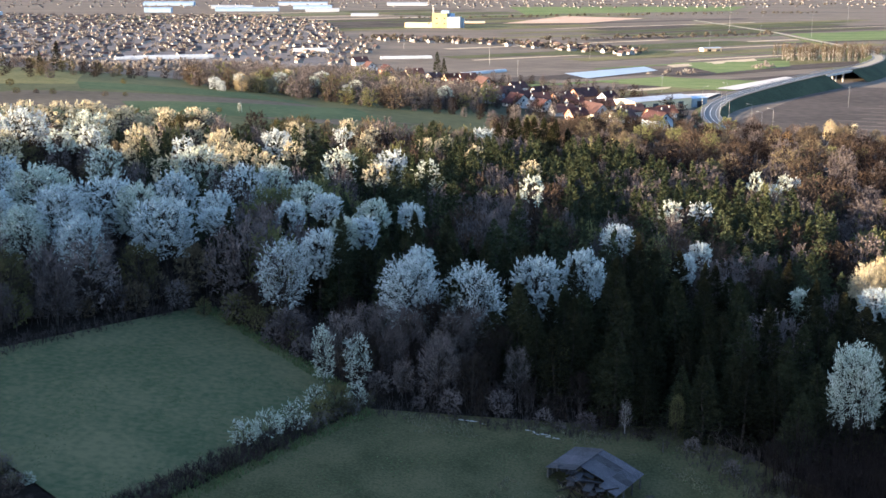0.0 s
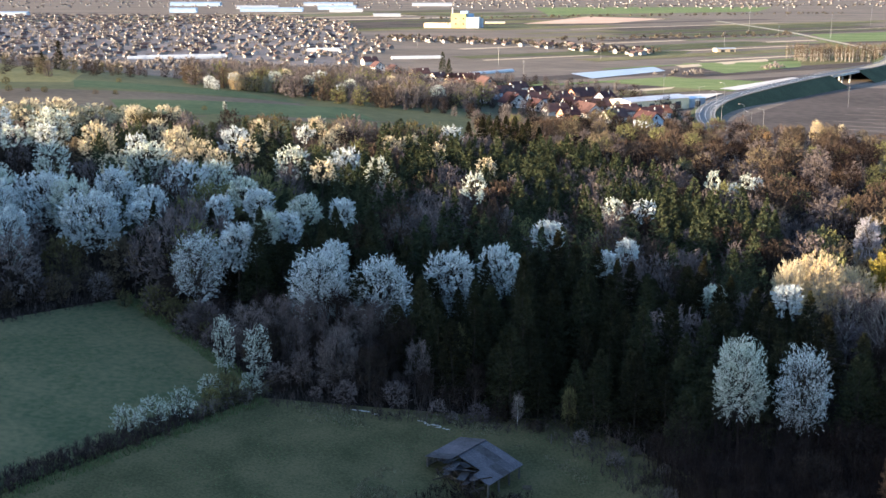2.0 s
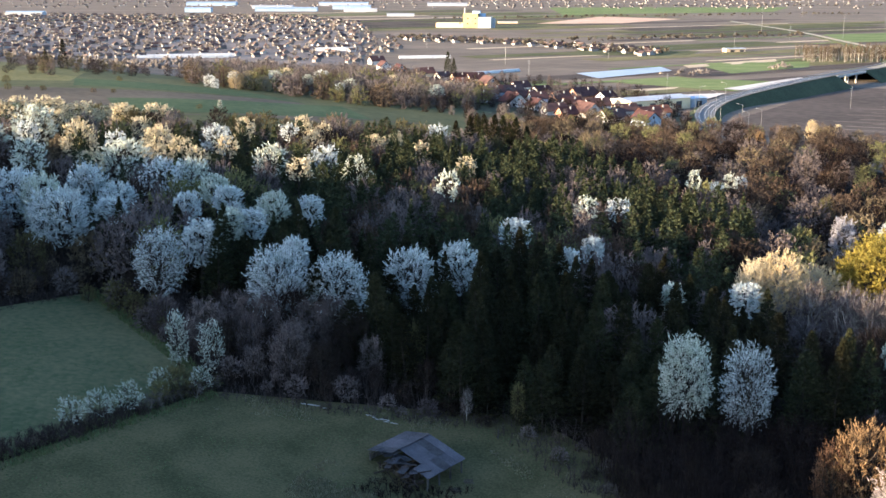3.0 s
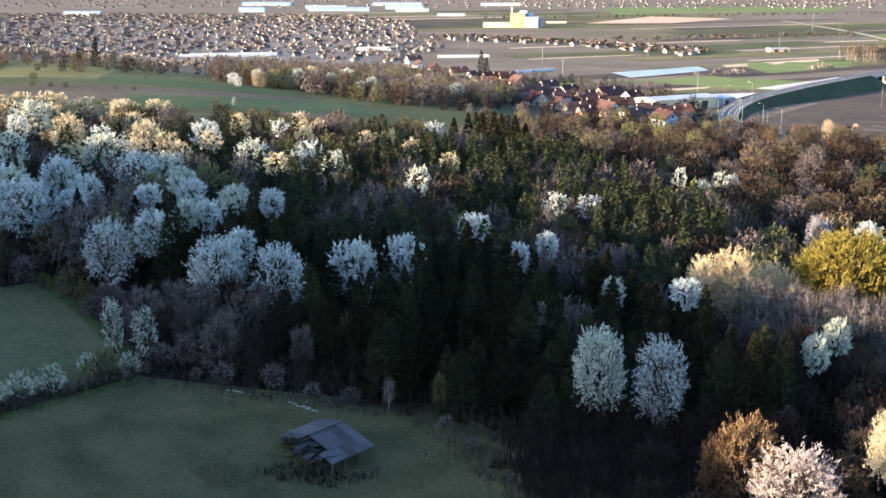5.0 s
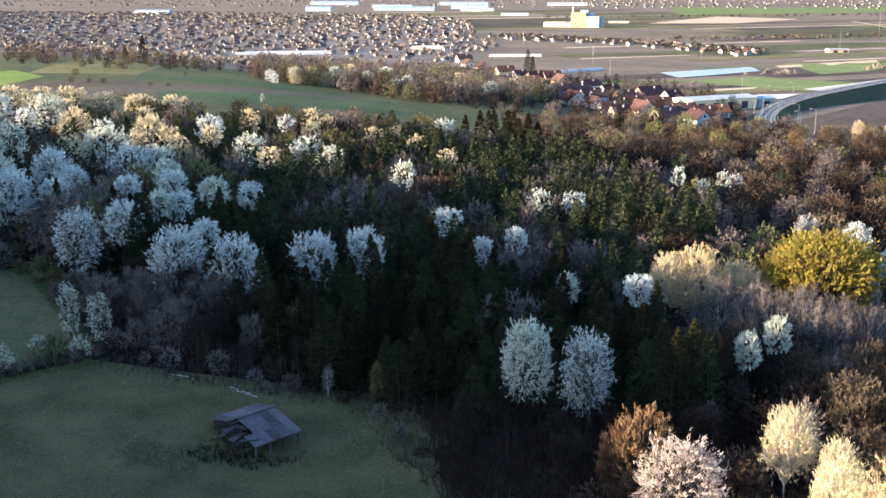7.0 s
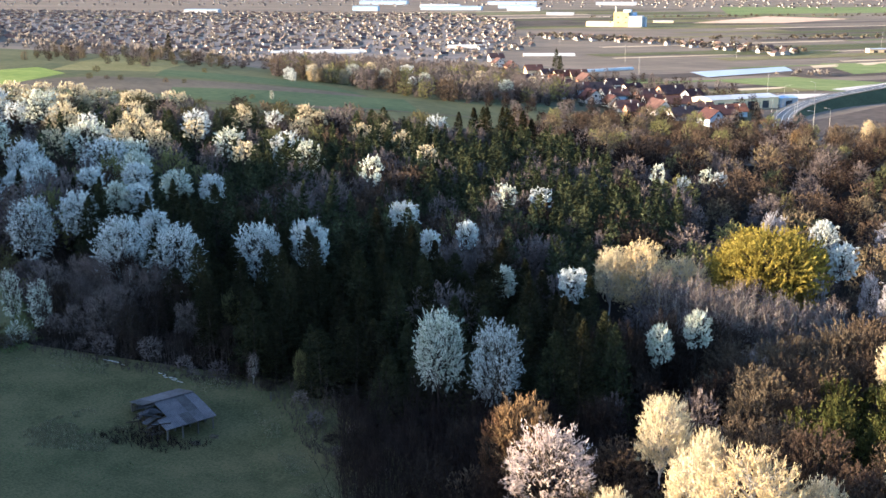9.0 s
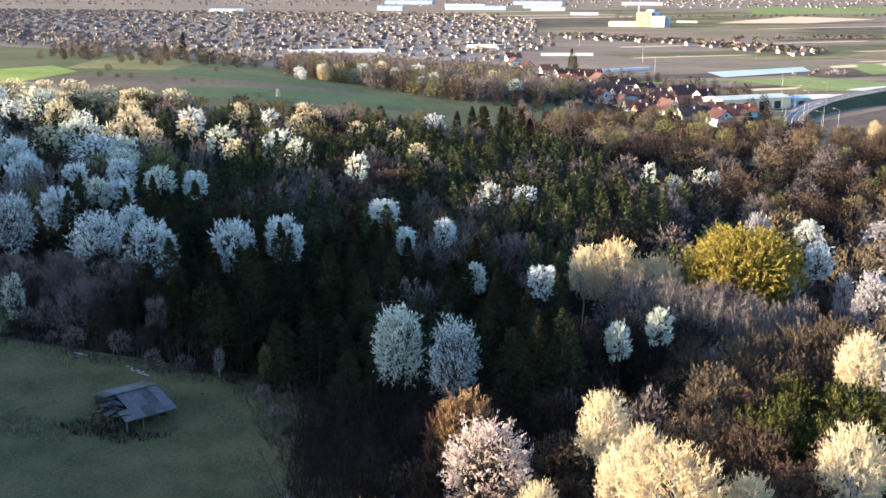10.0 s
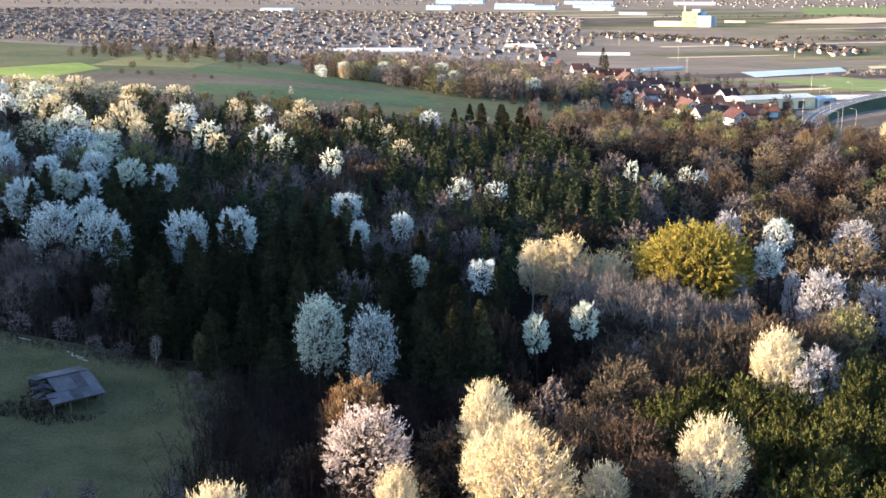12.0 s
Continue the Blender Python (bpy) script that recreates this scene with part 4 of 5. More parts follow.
right_far += [(x, y, rng.choice((0, 2, 4, 3, 1, 5)), rng.uniform(0.5, 0.85), rng.uniform(1.0, 1.3), rng.uniform(0, 6.28)) for x, y in scatter(BACK_WOOD, 3000, 6.5, 24, (14, 150), (318, 428))]
mass("oak_wood", light_woods, right_far, "wide wood of russet budding oaks and bare trees", "wood")
left_far = []
for x, y in scatter(LEFT_WOOD, 6000, 5.2, 22, (-150, 42), (118, 322)):
    if y < 146 and x > -66:
        plant(rng.choice((bares[0], bares[2], bares[2], oaks[2])), x, y, rng.uniform(0.5, 0.85), rng.uniform(0.9, 1.2))
    else:
        left_far.append((x, y, rng.choice((1, 1, 3, 4, 4, 5)), rng.uniform(0.55, 0.95), rng.uniform(0.9, 1.2), rng.uniform(0, 6.28)))
mass("bare_wood", light_woods, left_far, "grey-brown leafless wood on the slope", "wood")
for x, y in scatter(EDGE, 2500, 3.9, 23, (-36, 60), (106, 160)):
    k = rng.choice((bares[0], bares[2], shrubs[0], bares[0], shrubs[0]) if x < 12 else (bares[0], bares[0], shrubs[0], oaks[3]))
    plant(k, x, y, rng.uniform(0.4, 0.7) * (1.1 if x < 8 else 0.8), rng.uniform(0.9, 1.2))


def brush(name, area, n, low, high, seed, label, mat):
    """Thicket of thin leafless stems with side twigs."""
    r = np.random.default_rng(seed)
    xs, ys = [p[0] for p in area], [p[1] for p in area]
    pts = []
    while len(pts) < n:
        x, y = r.uniform(min(xs), max(xs)), r.uniform(min(ys), max(ys))
        if inside(x, y, area):
            pts.append((x, y, ground_z(x, y)))
    p = np.array(pts)
    h = r.uniform(low, high, n)
    lean = np.concatenate([r.normal(0, 0.16, (n, 2)), np.ones((n, 1))], 1)
    tip = p + lean * h[:, None]
    i = np.repeat(np.arange(n), 5)
    f = r.uniform(0.3, 0.95, len(i))
    b = p[i] + (tip - p)[i] * f[:, None]
    d = unit(np.concatenate([r.normal(0, 0.6, (len(i), 2)), np.full((len(i), 1), 0.8)], 1))
    v, f2 = join(cones(p - [0, 0, 0.2], tip, 0.05), cones(b, b + d * (h[i] * (1 - f) * 0.7 + 0.5)[:, None], 0.028))
    return tagged(new(name, mesh_from(name, v, f2, mat)), label, "thicket", kind="stuff")


brush("thicket", EDGE, 1300, 1.2, 4.0, 61, "leafless brown thicket along the wood's edge", BRUSH_GREY)
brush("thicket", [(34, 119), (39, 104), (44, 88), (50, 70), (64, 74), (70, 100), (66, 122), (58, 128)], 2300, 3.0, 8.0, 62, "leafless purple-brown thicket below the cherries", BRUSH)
brush("thicket", [(-34, 158), (-55, 134), (-70, 120), (-76, 140), (-60, 170), (-36, 175)], 1400, 2.0, 6.0, 63, "leafless brown thicket along the wood's edge", BRUSH_GREY)
DRY_GRASS = material("dry_grass", (0.085, 0.082, 0.05), (0.17, 0.155, 0.095), 0.8, 6, 0.95, vary=0.3, island=True)
TUFT = material("grass_tufts", (0.046, 0.068, 0.029), (0.108, 0.124, 0.052), 4, 6, 0.95, vary=0.35, island=True)


def tufts(name, area, n, low, high, seed, label, mat, clump=0.0):
    """Short grass standing a little over the turf, in loose clumps."""
    r = np.random.default_rng(seed)
    xs, ys = [p[0] for p in area], [p[1] for p in area]
    pts = []
    while len(pts) < n:
        x, y = r.uniform(min(xs), max(xs)), r.uniform(min(ys), max(ys))
        if inside(x, y, area) and noise.noise(Vector((x * 0.16, y * 0.16, seed))) + 0.4 * noise.noise(Vector((x * 0.7, y * 0.7, seed))) > clump:
            pts.append((x, y, ground_z(x, y) + 0.15))
    p = np.array(pts)
    tip = p + np.concatenate([r.normal(0, 0.12, (n, 2)), r.uniform(low, high, (n, 1))], 1)
    return tagged(new(name, mesh_from(name, *cones(p, tip, 0.07), mat)), label, "grass", kind="stuff")


tufts("grass_tufts", [(-34, 82), (-9.5, 122), (24, 125), (46, 95), (44, 74)], 6000, 0.06, 0.2, 71, "uneven clumps of pasture grass", TUFT, 0.05)
tufts("grass_tufts", [(-60, 118), (-34, 154), (-11, 126), (-30, 91.5)], 4000, 0.05, 0.16, 72, "uneven clumps of meadow grass", TUFT, 0.1)
tufts("grass_tufts", [(-9, 124), (24, 127), (48, 100), (40, 95), (22, 121), (-8, 119)], 3000, 0.1, 0.35, 73, "dry pale grass at the pasture's edge", DRY_GRASS, 0.0)
tufts("grass_tufts", [(8, 116), (4, 108), (2, 98), (12, 103), (12, 112)], 1800, 0.15, 0.45, 74, "trampled dry grass beside the shed", DRY_GRASS, -0.1)
tufts("grass_tufts", [(-34.8, 82), (-32.8, 79.5), (-8.5, 123), (-10.6, 125.4)], 2600, 0.15, 0.6, 75, "rank grass along the bank between the meadows", TUFT, -0.4)
tufts("grass_tufts", [(-34.5, 157), (-35.5, 154.5), (-10.5, 124.8), (-8.8, 127)], 2000, 0.15, 0.6, 76, "rank grass along the meadow's edge", TUFT, -0.4)
brush("thicket", [(-10, 126), (24, 129), (42, 112), (46, 100), (42, 100), (23, 124), (-8, 122)], 700, 0.3, 1.4, 66, "low brown brush at the foot of the wood", BRUSH_GREY)
brush("thicket", [(-62, 121), (-34, 159), (-10, 129), (-9, 126), (-34, 154), (-58, 118)], 600, 0.3, 1.3, 67, "low brown brush round the meadow", BRUSH_GREY)
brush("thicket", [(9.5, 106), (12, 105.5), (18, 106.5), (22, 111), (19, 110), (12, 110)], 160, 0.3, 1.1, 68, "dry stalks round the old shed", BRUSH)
brush("thicket", [(-9, 125), (-11, 127), (-32.5, 90.5), (-28.5, 90)], 1100, 0.3, 1.2, 65, "low dry brush on the bank between meadows", BRUSH_GREY)
# rounded brush along the foot of the wood
for x, y in scatter([(-12, 131), (5, 129), (22, 130), (33, 123), (43, 108), (41, 105), (31, 119), (21, 126), (4, 124.5), (-10, 127)], 900, 2.1, 28, (-14, 46), (104, 134)):
    plant(light_woods[random.Random(int(x * 7)).choice((3, 3, 1, 1))], x, y, random.Random(int(x * 9)).uniform(0.16, 0.34), 1.5, "low rounded brush at the foot of the wood", 0.55)
# low bushes round the meadow
rng = random.Random(31)
for i in range(46):
    f = rng.random()
    if i < 22:
        x, y = -35 + 23 * f + rng.uniform(0.5, 5), 149 - 17 * f + rng.uniform(0.5, 5)
    else:
        x, y = -66 + 30 * f + rng.uniform(-5, 0), 124 + 28 * f + rng.uniform(1, 6)
    plant(light_woods[rng.choice((4, 1, 1, 5))], x, y, rng.uniform(0.28, 0.5), rng.uniform(1.0, 1.4), "rounded olive-grey bush beside the meadow", 0.75)
plant(hedge_olive, -12.8, 121.6, 1.05, 1.05)
plant(hedge_olive, -14.2, 119.4, 0.75, 1.0)
# hedge and bank between the meadows
rng = random.Random(12)
for i in range(24):
    f = i / 23
    x, y = -9.5 - 20 * f + rng.uniform(-0.8, 0.8), 124.5 - 35 * f + rng.uniform(-0.8, 0.8)
    plant(shrubs[0] if i > 6 else shrubs[1], x, y, rng.uniform(0.2, 0.34) * (1.5 if i < 8 else 1), rng.uniform(0.9, 1.3))
for i in range(10):
    plant(rng.choice(shrubs), -36 - i * 1.6 + rng.uniform(-1, 1), 92 + i * 2.0 + rng.uniform(-1.5, 1.5), rng.uniform(0.3, 0.5), 1.1)


# ---- the old shed in the pasture ----
def plank_box(name, parent, c, size, turn=(0, 0, 0), mat=PLANK, label=""):
    v, f = boxes((0, 0, 0), size)
    me = mesh_from(name, v, f, mat)
    return part(name, me, parent, label, pose(*c, *turn))


def corrugated(length, width, waves, amp=0.03):
    """A ribbed roof sheet in its own plane: x across the ribs, y down the slope."""
    n = waves * 4
    xs = np.linspace(0, length, n + 1)
    z = amp * np.sin(np.arange(n + 1) * math.pi / 2)
    v = np.concatenate([np.stack([xs, 0 * xs, z], -1), np.stack([xs, 0 * xs + width, z], -1)])
    v = np.concatenate([v, v - [0, 0, 0.012]])
    k = n + 1
    f = [[i, i + 1, k + i + 1, k + i] for i in range(n)] + [[2 * k + i, 3 * k + i, 3 * k + i + 1, 2 * k + i + 1] for i in range(n)]
    return v, np.array(f)


# Hay colour kept dark to stand in for shade under the roof.
HAY = material("old_hay", (0.05, 0.042, 0.03), (0.10, 0.085, 0.06), 0.4, 8, 0.95, 0.03)


DARK_WOOD = material("rotten_wood", (0.022, 0.018, 0.016), (0.06, 0.05, 0.044), 0.5, 10, 0.95, 0.01, vary=0.3)


def old_shed():
    yaw = 55.8
    shed = thing("shed", pose(15.54, 113.67, ground_z(15.54, 113.67) - 1.1, 0, 0, yaw), "tumbledown open shed with a patched grey sheet roof in the pasture", "shed")
    L = 6.6
    # cross-section of the roof: offset across (towards the camera is negative y), height
    prof = [(4.4, 3.3), (1.07, 3.85), (-1.93, 2.95), (-3.83, 2.33)]
    for b, ((y0, z0), (y1, z1)) in enumerate(zip(prof, prof[1:])):
        slope = math.hypot(y1 - y0, z1 - z0) + 0.15
        tilt = math.degrees(math.atan2(z0 - z1, y0 - y1))
        n = 5
        for i in range(n):
            if b == 1 and i == 0:
                continue
            me = mesh_from("roof_sheet", *corrugated(L / n + 0.06, slope, 6), SHEET if (i + b) % 4 else SHEET_OLD)
            dz = (0.05 * (2 - b)) + 0.015 * (i % 2)
            ob = part("roof_sheet", me, shed)
            ob.matrix_basis = Matrix.Translation((-L / 2 + i * L / n, y0, z0 + dz)) @ Euler((0, 0, 0)).to_matrix().to_4x4() @ Matrix.Rotation(math.radians(180), 4, "Z") @ Matrix.Translation((-L / n - 0.06, 0, 0)) @ Matrix.Rotation(-math.radians(tilt), 4, "X")
    # collapsed near corner
    rng = random.Random(3)
    for i in range(16):
        y = 1.7 - i * 0.24 + rng.uniform(-0.3, 0.3)
        z = float(np.interp(y, [-3.83, -1.93, 1.07, 4.4], [2.33, 2.95, 3.85, 3.3])) - rng.uniform(0.1, 0.7)
        ob = part("loose_sheet", mesh_from("loose_sheet", *corrugated(0.9, 1.3 + rng.random(), 5), SHEET_OLD), shed, "bent and fallen roof sheet")
        ob.matrix_basis = pose(-2.0 + rng.uniform(-0.6, 0.35), y, z, rng.uniform(-22, 22), rng.uniform(-20, 20), rng.uniform(-40, 40) + 90)
    for i in range(7):
        plank_box("rafter", shed, (-3.3 + rng.uniform(-0.3, 0.3), 2.6 - i * 0.9, 2.5 + rng.uniform(-0.4, 0.4)), (0.1, 2.6, 0.1), (rng.uniform(-35, 35), rng.uniform(-10, 10), rng.uniform(-50, 50)), DARK_WOOD)
    for y, z in ((4.2, 3.2), (1.07, 3.7), (-1.9, 2.8), (-3.65, 2.25)):
        for x in (-3.0, -1.0, 1.0, 3.0):
            plank_box("post", shed, (x, y, z / 2 - 0.2), (0.16, 0.16, z + 0.2), (rng.uniform(-2, 2), rng.uniform(-2, 2), 0))
        plank_box("beam", shed, (0.1, y, z - 0.12), (6.2, 0.14, 0.16))
    # Back and side boards added so the interior reads dark.
    for i in range(16):
        plank_box("board", shed, (-2.9 + i * 0.39, 4.3, 1.45), (0.34, 0.05, 2.7), (rng.uniform(-1, 1), rng.uniform(-2, 2), 0))
    for i in range(14):
        plank_box("board", shed, (3.1, -1.7 + i * 0.45, 1.2), (0.05, 0.4, 2.4 + rng.uniform(-0.2, 0.3)), (0, rng.uniform(-2, 2), 0))
    for i in range(16):
        plank_box("fallen_pole", shed, (-3.6 + rng.uniform(-0.9, 0.8), rng.uniform(-3.2, 3.2), 0.9 + rng.uniform(0, 1.2)), (rng.uniform(1.6, 3.0), 0.09, 0.09), (rng.uniform(-20, 20), rng.uniform(-35, 35), rng.uniform(0, 180)), DARK_WOOD)
    # Hay blocks added inside as a dark fill for the shaded interior.
    for i in range(9):
        plank_box("stacked_hay", shed, (-2.4 + (i % 3) * 1.7, -0.8 + (i // 3) * 1.5, 1.1), (1.6, 1.35, 1.4 + 0.3 * (i % 2)), (0, 0, rng.uniform(-8, 8)), HAY)
    for i in range(5):
        plank_box("brace", shed, (-3.2 + rng.uniform(-0.4, 0.4), -2.5 + i * 1.2, 1.0), (0.08, 0.08, 2.4), (rng.uniform(-35, 35), rng.uniform(-30, 30), 0), DARK_WOOD)
    return shed


old_shed()


def heap(name, x, y, w, d, h, mat, label, seed):
    bm = bmesh.new()
    bmesh.ops.create_icosphere(bm, subdivisions=3, radius=1)
    for v in bm.verts:
        k = 0.75 + 0.5 * noise.noise(v.co * 2.2 + Vector((seed, 0, 0)))
        v.co = Vector((v.co.x * w / 2 * k, v.co.y * d / 2 * k, max(v.co.z, -0.15) * h * k))
    me = bpy.data.meshes.new(name)
    bm.to_mesh(me)
    bm.free()
    me.materials.append(mat)
    ob = new(name, me)
    ob.location = (x, y, ground_z(x, y) + 0.15)
    return tagged(ob, label, "heap")


heap("straw_heap", 19.6, 110.2, 1.9, 1.4, 0.35, HAY, "heap of old straw beside the shed", 1)
heap("straw_heap", 21.0, 112.4, 1.6, 1.2, 0.3, HAY, "heap of old straw beside the shed", 2)
for i in range(16):
    f = i / 15
    r3 = random.Random(i)
    x, y = (8.6 + f * 5.2, 124.0 - f * 1.5) if i < 11 else (1.0 + (i - 11) * 0.6, 124.5)
    heap("stone_heap", x + r3.uniform(-0.2, 0.2), y + r3.uniform(-0.3, 0.3), r3.uniform(0.5, 1.5), r3.uniform(0.3, 0.6), 0.1, RUBBLE, "low heap of pale stone in the grass", 5 + i)
pole = thing("fence_post", pose(24.2, 122.6, ground_z(24.2, 122.6) + 0.1), "pale wooden post at the pasture's edge", "post")
part("post", mesh_from("post", *cones((0, 0, -0.3), (0, 0, 1.3), 0.08, 0.07, 6), PLANK), pole)


# ---- village ----
def gable_house(x, y, w, d, h, turn, wall, roof, label, base=None):
    """House with gable roof along its depth: walls, overhanging roof, windows with frames, a door and a chimney."""
    z = ground_z(x, y) if base is None else base
    house = thing("house", pose(x, y, z - 0.1, 0, 0, turn), label, "house", "houses of the village")
    r = w * 0.42
    v = np.array([(-w / 2, -d / 2, -0.4), (w / 2, -d / 2, -0.4), (w / 2, -d / 2, h), (0, -d / 2, h + r), (-w / 2, -d / 2, h),
                  (-w / 2, d / 2, -0.4), (w / 2, d / 2, -0.4), (w / 2, d / 2, h), (0, d / 2, h + r), (-w / 2, d / 2, h)])
    part("wall", mesh_from("wall", v, [[0, 1, 2, 3, 4], [5, 9, 8, 7, 6], [0, 4, 9, 5], [1, 6, 7, 2], [2, 7, 8, 3], [3, 8, 9, 4]], wall), house)
    o, t = 0.55, 0.22
    ov = []
    for yy in (-d / 2 - o, d / 2 + o):
        for up in (0.05, 0.05 + t):
            ov += [(-w / 2 - o, yy, h - o * r / (w / 2) + up), (0, yy, h + r + up), (w / 2 + o, yy, h - o * r / (w / 2) + up)]
    rf = [[3, 4, 10, 9], [4, 5, 11, 10], [0, 6, 7, 1], [1, 7, 8, 2], [0, 1, 4, 3], [1, 2, 5, 4], [6, 9, 10, 7], [7, 10, 11, 8], [0, 3, 9, 6], [2, 8, 11, 5]]
    part("roof", mesh_from("roof", ov, rf, roof), house)
    part("chimney", mesh_from("chimney", *boxes((w * 0.18, d * 0.15, h + r * 0.8), (0.5, 0.5, 1.4)), CONCRETE), house)
    rows = [1.5]
    win, frm = mesh_from("window", *boxes((0, 0, 0), (1.1, 0.08, 1.2)), GLASS), mesh_from("window_frame", *boxes([(-0.62, 0, 0), (0.62, 0, 0), (0, 0, 0.67), (0, 0, -0.67)], [(0.12, 0.14, 1.46), (0.12, 0.14, 1.46), (1.12, 0.14, 0.12), (1.12, 0.14, 0.12)]), PAINT)
    spots = [(s * w * 0.25, -d / 2 - 0.02, zz, 0) for zz in rows for s in (-1, 1)] + [(0, -d / 2 - 0.02, h + r * 0.35, 0)]
    spots += [(-w / 2 - 0.02, s * d * 0.25, zz, 90) for zz in rows for s in (-1, 1)]
    for a, b, c, q in spots:
        wo = part("window", win, house, at=pose(a, b, c, 0, 0, q))
        part("window_frame", frm, wo)
    part("door", mesh_from("door", *boxes((0, 0, 0), (1.0, 0.08, 2.1)), PLANK), house, at=pose(-w / 2 - 0.02, 0, 1.1, 0, 0, 90))
    return house


LABELS = {0: "white house with dark tiled gable roof", 1: "cream house with dark tiled gable roof", 2: "orange house with tiled gable roof", 3: "grey-blue house with dark gable roof"}
VILLAGE = [
    (-4, 560, 9, 1), (8, 575, 9, 0), (20, 545, 9, 3), (35, 540, 9, 0), (14, 520, 9, 0), (66, 510, 9, 3), (55, 515, 8, 0), (68, 462, 9, 0), (-22, 585, 8, 0), (2, 600, 8, 2), (33, 585, 8, 0), (90, 486, 8, 3), (40, 520, 8, 3),
    (-13, 608, 8, 0), (-10, 657, 8, 0), (-14, 541, 8, 0), (-2, 541, 11, 3), (0, 646, 9, 1), (9, 648, 10, 1), (17, 608, 10, 2),
    (28, 561, 11, 3), (29, 508, 12, 0), (39, 495, 8, 0), (43, 567, 9, 0), (51, 537, 9, 2), (62, 545, 11, 2), (72, 535, 9, 3),
    (46, 479, 8, 0), (59, 478, 11, 0), (50, 462, 8, 2), (76, 488, 8, 0), (84, 472, 10, 2), (80, 448, 9, 3), (-30, 633, 9, 0), (-40, 719, 9, 2), (-52, 742, 9, 0),
    (-22, 690, 9, 1), (-62, 790, 9, 0), (-48, 668, 8, 1),
]
rng = random.Random(4)
for n, (x, y, w, k) in enumerate(VILLAGE):
    wall = (WALL_WHITE, WALL_CREAM, WALL_ORANGE, WALL_BLUE)[k]
    roof = TILE_RED if n in (9, 8, 11, 16) else TILE_DARK
    gable_house(x, y, w * 0.74, w * rng.uniform(0.9, 1.25), rng.choice((2.4, 2.7, 3.6)), rng.choice((-58, -50, -65, 25, -40)), wall, roof, LABELS[k])


def hall(x, y, w, d, h, turn, wall, roof, label, name="warehouse", stripes=True):
    """Low hall with a shallow roof, a plinth and a row of gates."""
    ob = thing(name, pose(x, y, ground_z(x, y) - 0.1, 0, 0, turn), label, "hall", "halls on the plain")
    part("wall", mesh_from("wall", *boxes((0, 0, h / 2 - 0.2), (w, d, h + 0.4)), wall), ob)
    v = np.array([(-w / 2 - 0.5, -d / 2 - 0.5, h), (w / 2 + 0.5, -d / 2 - 0.5, h), (w / 2 + 0.5, d / 2 + 0.5, h), (-w / 2 - 0.5, d / 2 + 0.5, h),
                  (-w / 2 - 0.5, 0, h + d * 0.08), (w / 2 + 0.5, 0, h + d * 0.08)])
    part("roof", mesh_from("roof", v + [0, 0, 0.05], [[0, 1, 5, 4], [3, 4, 5, 2], [0, 4, 3], [1, 2, 5], [0, 3, 2, 1]], roof), ob)
    if stripes:
        gate = mesh_from("gate", *boxes((0, 0, 0), (3.4, 0.12, h * 0.7)), SHEET_OLD)
        for i in range(int(w // 8)):
            part("gate", gate, ob, at=pose(-w / 2 + 5 + i * 8, -d / 2 - 0.04, h * 0.36))
    return ob


hall(91, 524, 36, 14, 4.6, 36, WALL_CREAM, HALL_WHITE, "long pale hall with a white sheet roof beside the village")
hall(112, 538, 10, 9, 4.0, 36, HALL_WHITE, HALL_BLUE, "small white annex of the hall")
hall(209, 945, 16, 8, 2.6, 15, WALL_CREAM, HALL_WHITE, "low white farm hall among fields")


def tunnel(x, y, length, w, turn, label="long white plastic greenhouse tunnel"):
    ob = thing("greenhouse", pose(x, y, ground_z(x, y), 0, 0, turn), label, "greenhouse", "greenhouses on the plain")
    a = np.linspace(0, math.pi, 9)
    ring = np.stack([0 * a, np.cos(a) * w / 2, np.sin(a) * w * 0.42 - 0.05], -1)
    v = np.concatenate([ring + [s * length / 2, 0, 0] for s in (-1, 1)])
    f = [[i, i + 1, 10 + i, 9 + i] for i in range(8)] + [list(range(8, -1, -1)), list(range(9, 18))]
    part("film", mesh_from("film", v, f, PLASTIC), ob)
    hoop = mesh_from("hoop", *join(*[cones(ring[i] * 1.01, ring[i + 1] * 1.01, 0.06, 0.06) for i in range(8)]), STEEL)
    for i in range(int(length // 12) + 1):
        part("hoop", hoop, ob, at=pose(-length / 2 + 0.2 + i * 12, 0, 0))
    return ob


for x, y, n, w, q in ((-207, 833, 66, 6, 20), (-33, 853, 38, 5, 15), (-110, 932, 32, 7, 12), (20, 723, 40, 4, 46), (-205, 845, 64, 6, 20)):
    tunnel(x, y, n, w, q)

# factory with a tall yellow block, a silo and low halls
works = thing("factory", pose(-15, 1372, -5.4, 0, 0, -6), "yellow and white grain mill with low annex", "factory")
part("yellow_tower", mesh_from("yellow_tower", *boxes((2, 0, 8), (17, 20, 17)), YELLOW_CLAD), works)
part("white_block", mesh_from("white_block", *boxes((18.6, -2, 6), (15, 18, 13)), HALL_WHITE), works)
part("annex", mesh_from("annex", *boxes((-23, 2, 2.6), (32, 18, 6)), WALL_CREAM), works)
part("roof_house", mesh_from("roof_house", *boxes((8, 0, 18), (9, 9, 3)), HALL_BLUE), works)
part("chimney", mesh_from("chimney", *cones((-6.4, 4, 0), (-6.4, 4, 23), 1.3, 0.9, 10), CONCRETE), works)
part("tank", mesh_from("tank", *cones((14, 2, 12), (14, 2, 16.5), 5.0, 4.4, 14), HALL_BLUE), works)
part("silo", mesh_from("silo", *cones((27, 4, -0.5), (27, 4, 11), 2.8, 2.8, 12), HALL_WHITE), works)
